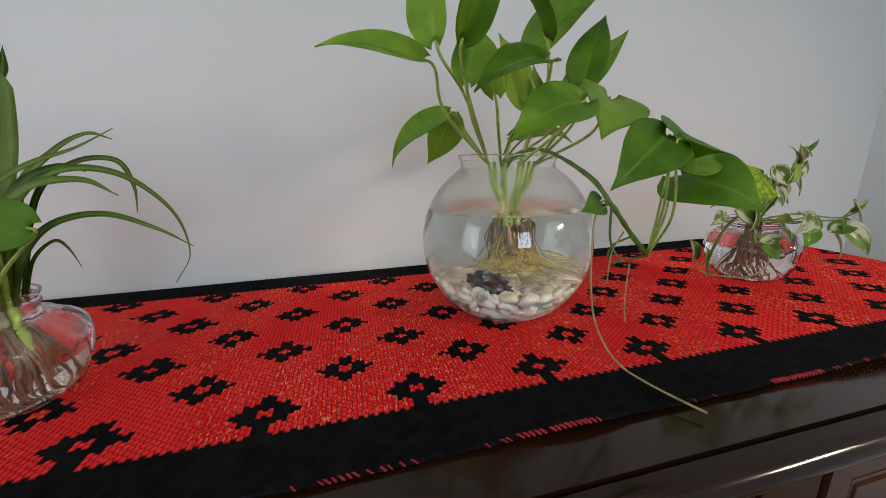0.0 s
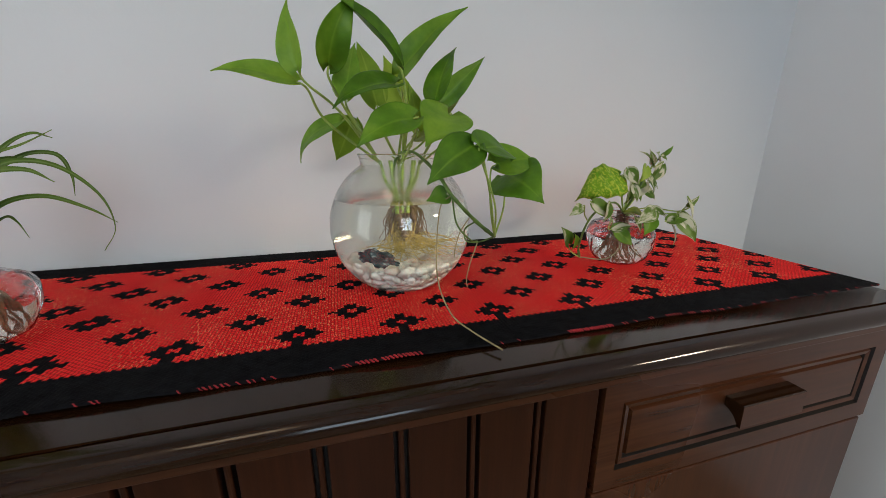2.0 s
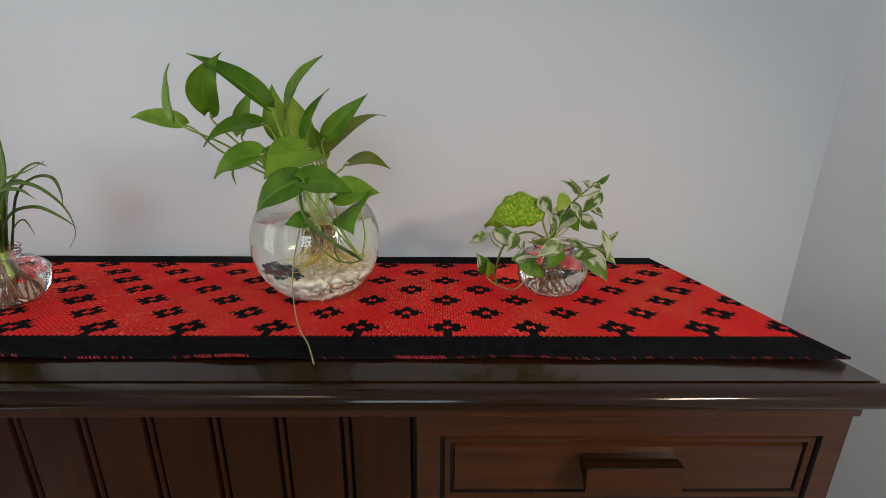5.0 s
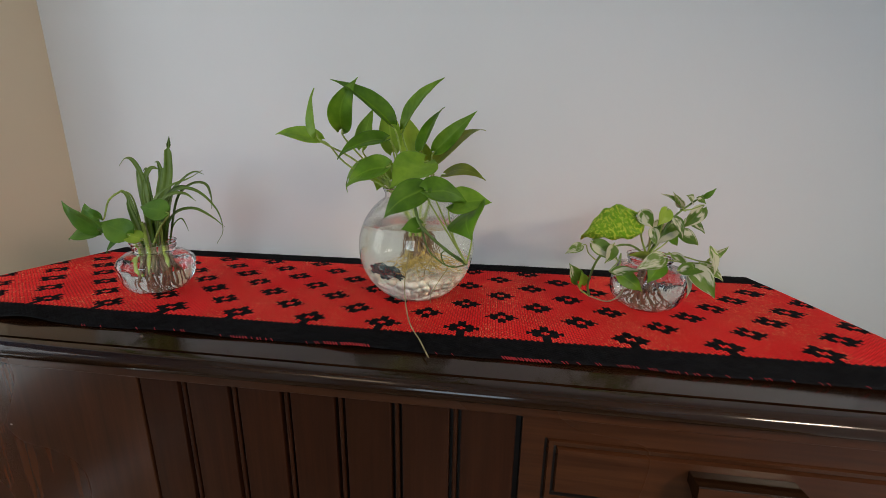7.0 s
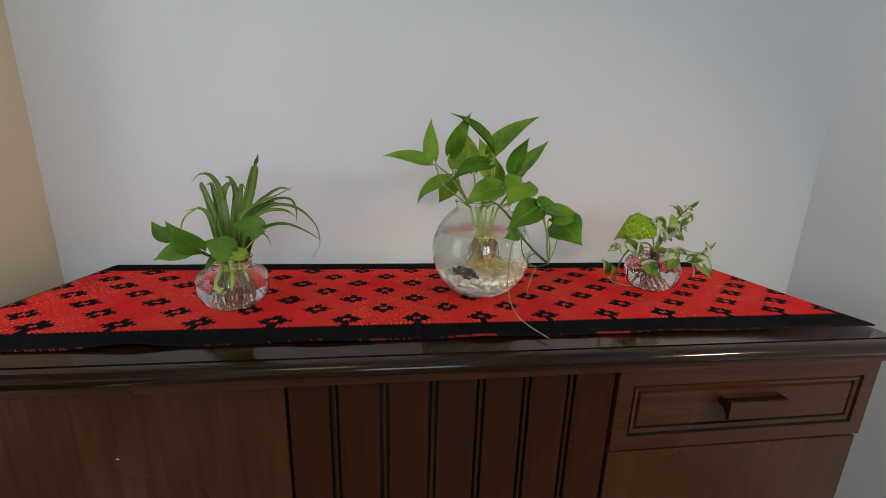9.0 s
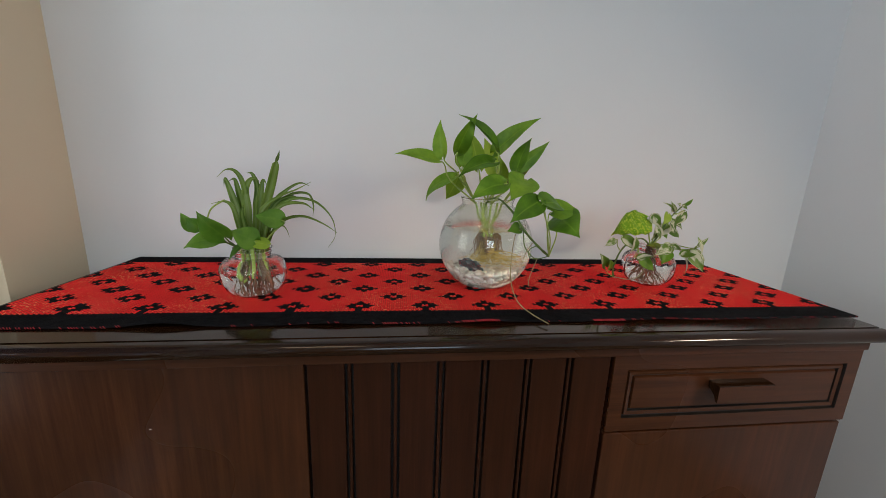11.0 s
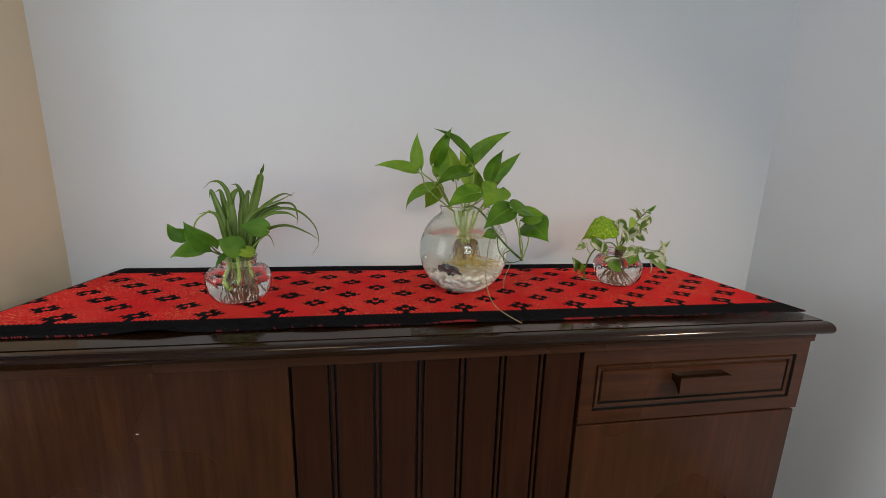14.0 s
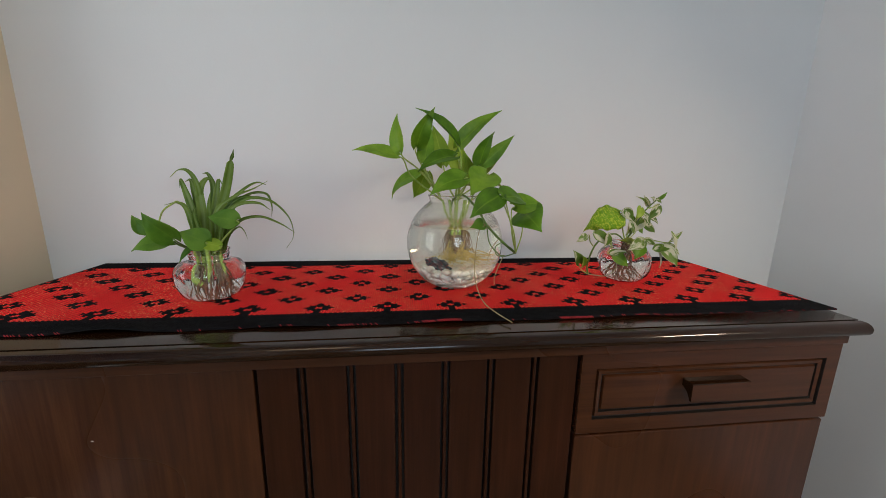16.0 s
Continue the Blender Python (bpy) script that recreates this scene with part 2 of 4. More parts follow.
# ---- the sideboard ----
sideboard = tagged(empty("sideboard", (0.11, 0.43, 0)), "dark-stained wooden sideboard with grooved centre panel against the wall", "sideboard")
FACE = 0.172         # front of the doors and drawer
SX0, SX1 = -0.715, 0.924
GX0, GX1 = -0.160, 0.385


def board(name, x0, x1, y0, y1, z0, z1, mat=WOOD, bevel=0.0015, parent=sideboard, label=""):
    return under(part(name, box(x0, x1, y0, y1, z0, z1, bevel), mat, label=label), parent)


def nose(y, z, r, n=7):
    """Points of a half-round edge, from above round to below."""
    return [(y - r * math.sin(math.pi * k / (n - 1)), z + r * math.cos(math.pi * k / (n - 1))) for k in range(n)]


def slab():
    """The top: a flat panel, a fine quirk, and a rounded nose along the front and the right end."""
    prof = [(BACK - 0.006, TOP - 0.025), (BACK - 0.006, TOP), (0.1670, TOP), (0.1665, TOP - 0.005), (0.1632, TOP - 0.005), (0.1627, TOP - 0.0006)]
    prof += [(0.1555 + 0.015 * math.cos(radians(a)), TOP - 0.0129 + 0.0123 * math.sin(radians(a))) for a in range(96, 250, 7)]
    prof += [(0.1525, TOP - 0.025)]
    bm = prism(prof, -0.738, 0.932)
    ends = [e for e in bm.edges if all(abs(v.co.x - 0.932) < 1e-5 for v in e.verts) and (e.verts[0].co.y < 0.160 and e.verts[1].co.y < 0.160 or all(v.co.z > TOP - 0.0001 for v in e.verts))]
    bmesh.ops.bevel(bm, geom=ends, offset=0.003, segments=2, profile=0.5, affect="EDGES", clamp_overlap=True)
    return bm


tabletop = under(part("tabletop", slab(), WOOD_TOP, smooth=True), sideboard)
tabletop.data.set_sharp_from_angle(angle=radians(28))
board("top_rail", SX0 + 0.002, SX1 - 0.002, 0.1655, 0.20, 0.8405, TOP - 0.0255, WOOD_LONG)
board("side_panel", SX0, SX0 + 0.02, FACE + 0.021, BACK - 0.01, 0.08, 0.840)
board("side_panel", SX1 - 0.02, SX1, FACE + 0.021, BACK - 0.01, 0.08, 0.840)
board("back_panel", SX0 + 0.02, SX1 - 0.02, BACK - 0.02, BACK - 0.01, 0.08, 0.840)
board("bottom_panel", SX0 + 0.02, SX1 - 0.02, FACE + 0.021, BACK - 0.021, 0.08, 0.10)
# near-black front, its colour stands in for shade in the gaps
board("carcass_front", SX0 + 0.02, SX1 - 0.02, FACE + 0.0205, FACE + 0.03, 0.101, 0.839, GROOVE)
board("plinth", SX0 + 0.02, SX1 - 0.02, FACE + 0.03, BACK - 0.03, 0.0, 0.079)

# plain door
board("door", SX0, GX0 - 0.0042, FACE, FACE + 0.02, 0.085, 0.8385, parent=sideboard, label="plain dark-stained wooden door")
chip = bmesh.new()
bmesh.ops.create_icosphere(chip, subdivisions=1, radius=1.0, matrix=Matrix.LocRotScale((-0.412, FACE + 0.0002, 0.7275), None, (0.0032, 0.0006, 0.0014)))
under(part("paint_chip", chip, TRIM, label="tiny pale chip in the varnish"), sideboard)
# grooved centre panel: boards with a pair of fine grooves between them
PITCH = 0.0787
left_edge = GX0 + 0.0015
for k in range(7):
    right_edge = GX0 + 0.062 + PITCH * k if k < 6 else GX1 - 0.004
    board("panel_board", left_edge, right_edge, FACE, FACE + 0.02, 0.085, 0.8385, WOOD_PANEL, bevel=0.001)
    if k < 6:
        board("panel_bead", right_edge + 0.0048, right_edge + 0.0108, FACE + 0.001, FACE + 0.02, 0.085, 0.8385, WOOD_PANEL, bevel=0.002)
    left_edge = right_edge + 0.0155
# dark sheet that paints the shade inside the panel grooves
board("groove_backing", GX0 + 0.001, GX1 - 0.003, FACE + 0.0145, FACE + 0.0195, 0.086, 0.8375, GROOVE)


def framed(x0, x1, z0, z1, y, depth, bm):
    """A front with a sunk moulding that runs round a raised field."""
    steps = ((0.0, 0.0), (0.0285, 0.0), (0.0295, 0.006), (0.0325, 0.0065), (0.0345, 0.002), (0.041, 0.0035), (0.042, 0.008), (0.045, 0.008), (0.047, 0.003))
    rings = []
    for inset, sink in steps:
        i = inset
        rings.append([bm.verts.new(p) for p in ((x0 + i, y + sink, z0 + i), (x1 - i, y + sink, z0 + i), (x1 - i, y + sink, z1 - i), (x0 + i, y + sink, z1 - i))])
    for i, (a, b) in enumerate(zip(rings, rings[1:])):
        for k in range(4):
            f = bm.faces.new((a[k], a[(k + 1) % 4], b[(k + 1) % 4], b[k]))
            f.material_index = 1 if i in (1, 2, 5, 6) else 0      # dark glaze left in the grooves
    bm.faces.new(rings[-1])
    back = [bm.verts.new((v.co.x, y + depth, v.co.z)) for v in rings[0]]
    for k in range(4):
        bm.faces.new((rings[0][k], back[k], back[(k + 1) % 4], rings[0][(k + 1) % 4]))
    bm.faces.new(back[::-1])
    return bm


drawer = under(part("drawer", framed(GX1 + 0.0042, SX1 - 0.006, 0.6795, 0.8385, FACE - 0.002, 0.022, bmesh.new()), (WOOD_LONG, GROOVE), label="dark wooden drawer front with sunk moulding"), sideboard)


def pull():
    """A hooded pull: flat top, upright front and concave ends that sweep back to the drawer."""
    x0, x1, y, z = 0.592, 0.709, FACE + 0.0005, 0.7825
    prof = [(y, z), (y - 0.0230, z), (y - 0.0245, z - 0.0012), (y - 0.0250, z - 0.034), (y - 0.0205, z - 0.034), (y - 0.0195, z - 0.006), (y, z - 0.006)]
    bm = prism(prof, x0, x1)
    for a in (x0, x1 - 0.005):
        cheek = [(y, z - 0.0055), (y - 0.0205, z - 0.0055), (y - 0.0215, z - 0.0335), (y - 0.014, z - 0.022), (y - 0.006, z - 0.0165), (y, z - 0.0145)]
        e = prism(cheek, a + 0.0002, a + 0.0048)
        me = bpy.data.meshes.new("cheek")
        e.to_mesh(me)
        e.free()
        bm.from_mesh(me)
        bpy.data.meshes.remove(me)
    bm.normal_update()
    for f in bm.faces:      # painted shade: darker wood on all but the front face
        f.material_index = 0 if abs(f.normal.y) > 0.9 and f.calc_center_median().y < y - 0.022 else 1
    return bm


handle = under(part("handle", pull(), (WOOD_LONG, WOOD_TOP), label="hooded dark wooden drawer pull"), drawer)
board("door", GX1 + 0.0042, SX1 - 0.008, FACE, FACE + 0.02, 0.085, 0.673, label="plain dark-stained wooden door")

# ---- the runner ----
RX0, RX1, RY0, RY1 = -0.722, 0.945, 0.211, 0.677
RED0, RED1 = 0.2685, 0.621
COL, ROW = 0.1275, 0.0519


KX, KY = 0.0043, 0.0056     # size of one thread knot


def knot_grid(x, y):
    """For arrays of places: the middle of the knot that each lies in, and its rounded height from 0 to 1."""
    col = np.floor(x / KX)
    shift = 0.5 * (col.astype(int) % 2)
    row = np.floor(y / KY + shift)
    u, v = x / KX - col - 0.5, y / KY + shift - row - 0.5
    height = np.sqrt(np.clip(1 - (2 * u) ** 2, 0, 1)) * np.sqrt(np.clip(1 - (1.9 * v) ** 2, 0, 1))
    return (col + 0.5) * KX, (row + 0.5 - shift) * KY, height


def in_motif(x, y):
    """Stepped diamonds in staggered rows; the outer rows join the black borders."""
    best = np.round((y - 0.294) / ROW)
    found = np.zeros(x.shape, bool)
    for step in (-1, 0, 1):
        r = best + step
        shift = np.where(r.astype(int) % 2 == 0, 0.0, COL / 2)
        u = np.abs(((x + 0.0835 - shift + COL / 2) % COL) - COL / 2)
        v = y - (0.294 + ROW * r)
        w = np.abs(v)
        joined = ((r == 0) & (v < 0)) | ((r == 6) & (v > 0))
        wide = np.where(w < 0.0036, 0.0285, np.where(w < 0.0125, 0.0195, 0.0068))
        found |= (r >= 0) & (r <= 6) & ((w <= 0.0225) | joined) & (u < wide) & ~((u < 0.0064) & (w < 0.0046))
    return found


def sag(x, y):
    """Height of the cloth: nearly flat, with a few lifted ripples along the front edge."""
    d = max(0.0, 1 - (y - RY0) / 0.07)
    lift = 0.007 * math.exp(-((x + 0.40) / 0.055) ** 2) + 0.004 * math.exp(-((x - 0.16) / 0.05) ** 2) + 0.003 * math.exp(-((x + 0.12) / 0.07) ** 2) + 0.002 * math.exp(-((x - 0.5) / 0.06) ** 2)
    return d * d * lift + 0.0004 * noise.noise((x * 14, y * 14, 0))


def edge_wave(x):
    return 0.0030 * noise.noise((x * 9, 3.1, 0)) + 0.0012 * noise.noise((x * 40, 7.7, 0))


def runner_mesh():
    """The cloth as one fine sheet with a turned-down edge; the knots stand proud of it."""
    nx, ny = 1170, 326
    xs, ys = np.linspace(RX0, RX1, nx + 1), np.linspace(RY0, RY1, ny + 1)
    gx, gy = np.meshgrid(xs, ys)
    slow_x = np.array([[sag(x, y) for x in xs[::10]] for y in ys[::4]])
    rows = np.array([np.interp(xs, xs[::10], r) for r in slow_x])
    low = np.array([np.interp(ys, ys[::4], rows[:, i]) for i in range(nx + 1)]).T
    cx, cy, knot = knot_grid(gx, gy)
    near = np.clip(1 - (gy - RY0) / 0.06, 0, 1)
    wave = np.array([edge_wave(x) for x in xs])[None, :]
    hem_x = np.array([0.004 * noise.noise((y * 8, 1.7, 0)) for y in ys])[:, None] * (np.abs(gx - 0.11) / 0.83) ** 6
    co = np.stack([gx + hem_x, gy + near * wave, CLOTH - 0.0006 + low + 0.0011 * knot], -1).reshape(-1, 3)
    idx = np.arange((nx + 1) * (ny + 1)).reshape(ny + 1, nx + 1)
    quads = np.stack([idx[:-1, :-1], idx[:-1, 1:], idx[1:, 1:], idx[1:, :-1]], -1).reshape(-1, 4)
    mx, my = (gx[:-1, :-1] + gx[1:, 1:]) / 2, (gy[:-1, :-1] + gy[1:, 1:]) / 2
    cx, cy, _ = knot_grid(mx, my)
    black = ((cy < RED0) | (cy > RED1) | in_motif(cx, cy)).reshape(-1)
    rim = np.concatenate([idx[0, :], idx[1:, -1], idx[-1, -2::-1], idx[-2:0:-1, 0]])
    n = len(co)
    skirt = co[rim].copy()
    skirt[:, 2] -= 0.0030
    k = np.arange(len(rim))
    k2 = (k + 1) % len(rim)
    sides = np.stack([rim[k], n + k, n + k2, rim[k2]], -1)
    faces = np.concatenate([quads, sides])
    side_black = (co[rim][:, 1] < RED0) | (co[rim][:, 1] > RED1)
    me = bpy.data.meshes.new("cloth")
    me.from_pydata(np.concatenate([co, skirt]).tolist(), [], faces.tolist())
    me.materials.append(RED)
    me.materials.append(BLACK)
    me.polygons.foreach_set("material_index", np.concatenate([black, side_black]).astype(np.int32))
    me.polygons.foreach_set("use_smooth", np.ones(len(faces), bool))
    return me


runner = tagged(empty("table_runner", (0.114, 0.444, TOP)), "red and black handwoven table runner with stepped diamond motifs", "table runner")
under(new("cloth", runner_mesh()), runner)

# ---- glass bowls ----
def globe_profile(r, mid, low, neck, lip, top, wall):
    """Outer then inner outline of a round bowl with a short neck and a flared lip."""
    out = [(0, low)]
    a0 = math.asin(max(-1, (low + 0.0005 - mid) / r))
    a1 = math.acos(neck / r)
    for k in range(25):
        a = a0 + (a1 - a0) * k / 24
        out.append((r * math.cos(a), mid + r * math.sin(a)))
    zn = out[-1][1]
    out += [(neck - 0.001, zn + 0.004), (neck, zn + 0.5 * (top - zn)), (lip - 0.0012, top - 0.0036)] + [(lip - 0.0016 + 0.0016 * math.cos(a), top - 0.0016 + 0.0016 * math.sin(a)) for a in (radians(d) for d in range(-50, 200, 25))]
    inn = [(lip - 0.0034, top - 0.0036), (neck - wall, zn + 0.5 * (top - zn)), (neck - wall, zn)]
    q = r - wall
    b1 = math.acos((neck - wall) / q)
    b0 = math.asin((low + 2 * wall - mid) / q)
    for k in range(1, 25):
        a = b1 + (b0 - b1) * k / 24
        inn.append((q * math.cos(a), mid + q * math.sin(a)))
    inn.append((0, low + 2 * wall))
    return out + inn


BIG = (0.197, 0.443)
bowl = tagged(empty("fish_bowl", (*BIG, CLOTH)), "round clear glass fish bowl of water on the runner", "bowl")
under(part("glass_bowl", lathe(globe_profile(0.1105, 0.990, CLOTH + 0.0008, 0.060, 0.063, 1.1005, 0.0026), BIG, 72), FOGGED, smooth=True, solid=True), bowl).visible_shadow = False


def water_profile(r, mid, low, level):
    a0, a1 = math.asin((low - mid) / r), math.asin((level - mid) / r)
    p = [(0, low)]
    p += [(r * math.cos(a0 + (a1 - a0) * k / 24), mid + r * math.sin(a0 + (a1 - a0) * k / 24)) for k in range(25)]
    rim = p.pop()[0]
    return p + [(rim, level - 0.0006), (rim, level - 0.0002), (rim - 0.0003, level), (rim - 0.0010, level), (rim * 0.5, level), (0, level)]


under(part("water", lathe(water_profile(0.1105 - 0.0024, 0.990, CLOTH + 0.004, 1.0345), BIG, 72), WATER, smooth=True, solid=True), bowl).visible_shadow = False

# ---- plant materials ----
def make_leaf(name, deep, mid, bright, rough=0.38, spots=None, stripe=None, relief=0.0):
    """Leaf blade with veins from its own u (along) and v (across) coordinates; some light passes through."""
    m, t, b = material(name, rough)
    uv = t.nodes.new("ShaderNodeUVMap")
    sep = t.nodes.new("ShaderNodeSeparateXYZ")
    t.links.new(uv.outputs["UV"], sep.inputs["Vector"])
    across = math_node(t, "ABSOLUTE", math_node(t, "SUBTRACT", sep.outputs["Y"], 0.5))
    v = coords(t)
    tone = noise_tex(t, v, 38, 4)
    info = t.nodes.new("ShaderNodeObjectInfo")
    tone = math_node(t, "ADD", math_node(t, "MULTIPLY", tone, 0.75), math_node(t, "MULTIPLY", info.outputs["Random"], 0.4))
    col = ramp(t, tone, ((0.32, deep), (0.55, mid), (0.82, bright)))
    if spots:
        mp = t.nodes.new("ShaderNodeMapping")
        mp.inputs["Scale"].default_value = spots[1]
        t.links.new(uv.outputs["UV"], mp.inputs["Vector"])
        add = t.nodes.new("ShaderNodeVectorMath")
        add.operation = "ADD"
        shift = t.nodes.new("ShaderNodeCombineXYZ")
        t.links.new(math_node(t, "MULTIPLY", info.outputs["Random"], 40.0), shift.inputs["X"])
        t.links.new(mp.outputs["Vector"], add.inputs[0])
        t.links.new(shift.outputs["Vector"], add.inputs[1])
        patch = noise_tex(t, add.outputs["Vector"], 1.0, 3, 0.6)
        mask = ramp(t, patch, ((spots[2], (0.0,) * 3), (spots[2] + 0.05, (1.0,) * 3)))
        col = blend(t, mask, col, spots[0])
    if stripe:
        col = blend(t, ramp(t, across, ((0.10, (0.75,) * 3), (0.22, (0.0,) * 3))), col, stripe)
    veins = math_node(t, "SINE", math_node(t, "MULTIPLY", math_node(t, "SUBTRACT", sep.outputs["X"], math_node(t, "MULTIPLY", across, 0.55)), 58.0))
    rib = ramp(t, across, ((0.0, (1.0,) * 3), (0.035, (0.0,) * 3)))
    col = blend(t, math_node(t, "MULTIPLY", rib, 0.55), col, bright)
    t.links.new(col, b.inputs["Base Color"])
    b.inputs["Specular IOR Level"].default_value = 0.35
    bump(t, b, math_node(t, "ADD", math_node(t, "MULTIPLY", veins, 0.14), math_node(t, "MULTIPLY", tone, 0.8)), 0.25, 0.0012) if not relief else bump(t, b, patch, 0.9, relief)
    through_light = t.nodes.new("ShaderNodeBsdfTranslucent")
    t.links.new(blend(t, 0.5, col, bright), through_light.inputs["Color"])
    mix = t.nodes.new("ShaderNodeMixShader")
    mix.inputs["Fac"].default_value = 0.34
    out = t.nodes["Material Output"]
    t.links.new(b.outputs["BSDF"], mix.inputs[1])
    t.links.new(through_light.outputs["BSDF"], mix.inputs[2])
    t.links.new(mix.outputs["Shader"], out.inputs["Surface"])
    return m


LEAF = make_leaf("pothos_leaf", (0.072, 0.176, 0.009), (0.150, 0.319, 0.016), (0.312, 0.507, 0.042))
LEAF_YELLOW = make_leaf("young_pothos_leaf", (0.218, 0.368, 0.023), (0.333, 0.494, 0.040), (0.483, 0.621, 0.081))
LEAF_OLIVE = make_leaf("olive_pothos_leaf", (0.165, 0.220, 0.017), (0.264, 0.319, 0.028), (0.374, 0.418, 0.055))
LEAF_DARK = make_leaf("dark_pothos_leaf", (0.050, 0.150, 0.012), (0.095, 0.235, 0.016), (0.18, 0.36, 0.035))
LEAF_MARBLE = make_leaf("marbled_leaf", (0.08, 0.17, 0.015), (0.14, 0.25, 0.025), (0.24, 0.36, 0.06), spots=((0.78, 0.74, 0.54), (0.9, 1.9, 1.0), 0.485))
LEAF_GOLD = make_leaf("golden_speckled_leaf", (0.17, 0.44, 0.008), (0.27, 0.58, 0.015), (0.42, 0.70, 0.04), spots=((0.80, 0.90, 0.10), (26.0, 11.0, 1.0), 0.50), relief=0.012)
SPIDER = make_leaf("spider_plant_leaf", (0.060, 0.130, 0.010), (0.120, 0.215, 0.020), (0.22, 0.33, 0.05), stripe=(0.27, 0.38, 0.11))
STEM = make_plain("green_stem", (0.34, 0.46, 0.09), 0.45, 0.3, 90)
STEM_PALE = make_plain("pale_stem", (0.36, 0.36, 0.20), 0.5, 0.3, 90)
VINE = make_plain("dark_green_vine", (0.12, 0.20, 0.035), 0.5, 0.4, 90)
ROOT = make_plain("yellow_root", (0.62, 0.45, 0.13), 0.6, 0.45, 120)
ROOT_BROWN = make_plain("brown_root", (0.26, 0.16, 0.085), 0.6, 0.45, 120)
ROOT_DARK = make_plain("dark_brown_root", (0.17, 0.095, 0.05), 0.6, 0.45, 120)
ROOT_AIR = make_plain("dry_aerial_root", (0.34, 0.27, 0.13), 0.7, 0.3, 120)


# ---- plant shapes ----
def leaf_mesh(base, tip, width, face, bend=0.08, fold=0.25, curl=0.0, lobe=0.5, ripple=0.0, arc=0.0):
    base, tip = Vector(base), Vector(tip)
    length = (tip - base).length
    a = (tip - base) / length
    n = Vector(face)
    n = (n - n.dot(a) * a).normalized()
    side = a.cross(n)
    bm = bmesh.new()
    uv = bm.loops.layers.uv.new("UVMap")
    nu, nv = 18, 5
    grid, spots = [], {}
    seed = (base.x * 31 + tip.z * 17) % 7
    for i in range(nu + 1):
        s = i / nu
        if s < 0.24:
            half = width / 2 * max(0.22, math.sqrt(1 - (1 - s / 0.24) ** 2))
        else:
            half = width / 2 * (max(0.0, math.cos(math.pi / 2 * (s - 0.24) / 0.76)) ** 1.25 + 0.006)
        row = []
        for j in range(-nv, nv + 1):
            v = j / nv
            along = s * length - lobe * width * 0.42 * abs(v) ** 1.4 * (1 - s) ** 5
            lat = (half * math.sin(v * math.pi / 2) if i < nu else half * v)
            aside = 4 * arc * length * s * (1 - s)
            h = 4 * bend * length * s * (1 - s) + fold * abs(lat) + curl * length * (s - s * s) + 0.05 * length * (s - s ** 5)
            h += 0.035 * width * noise.noise((s * 3 + seed, v * 2.0, seed)) + 0.012 * width * noise.noise((s * 9 + seed, v * 5, 2))
            h += ripple * (0.05 * width * math.sin(26 * s + 3.0 * abs(v)) * (0.3 + abs(v)) - 0.16 * width * v * v)
            vert = bm.verts.new(base + a * along + side * (lat + aside) + n * h)
            spots[vert] = (s, (v + 1) / 2)
            row.append(vert)
        grid.append(row)
    for r, q in zip(grid, grid[1:]):
        for j in range(2 * nv):
            f = bm.faces.new((r[j], r[j + 1], q[j + 1], q[j]))
            for loop in f.loops:
                loop[uv].uv = spots[loop.vert]
    return bm


def thicken(ob, thick=0.0007):
    s = ob.modifiers.new("thickness", "SOLIDIFY")
    s.thickness = thick
    return ob


def smooth_path(points, per=8):
    p = [Vector(q) for q in points]
    p = [2 * p[0] - p[1]] + p + [2 * p[-1] - p[-2]]
    out = []
    for a, b, c, d in zip(p, p[1:], p[2:], p[3:]):
        for k in range(per):
            t = k / per
            out.append(0.5 * (2 * b + (c - a) * t + (2 * a - 5 * b + 4 * c - d) * t * t + (3 * b - a - 3 * c + d) * t ** 3))
    return out + [p[-2]]


def tube(points, r0, r1, sides=7, per=7, bm=None, knot=0.0):
    out = bm or bmesh.new()
    path = smooth_path(points, per)
    up = Vector((0.3, 0.9, 0.2)).normalized()
    rings = []
    for k, p in enumerate(path):
        t = (path[min(k + 1, len(path) - 1)] - path[max(k - 1, 0)]).normalized()
        up = (up - up.dot(t) * t).normalized()
        w = t.cross(up)
        f = k / (len(path) - 1)
        r = (r0 + (r1 - r0) * f) * (1 + knot * noise.noise(p * 160))
        rings.append([out.verts.new(p + r * (math.cos(a) * up + math.sin(a) * w)) for a in (2 * math.pi * i / sides for i in range(sides))])
    for a, b in zip(rings, rings[1:]):
        for i in range(sides):
            out.faces.new((a[i], a[(i + 1) % sides], b[(i + 1) % sides], b[i]))
    out.faces.new(rings[0][::-1])
    out.faces.new(rings[-1])
    return out


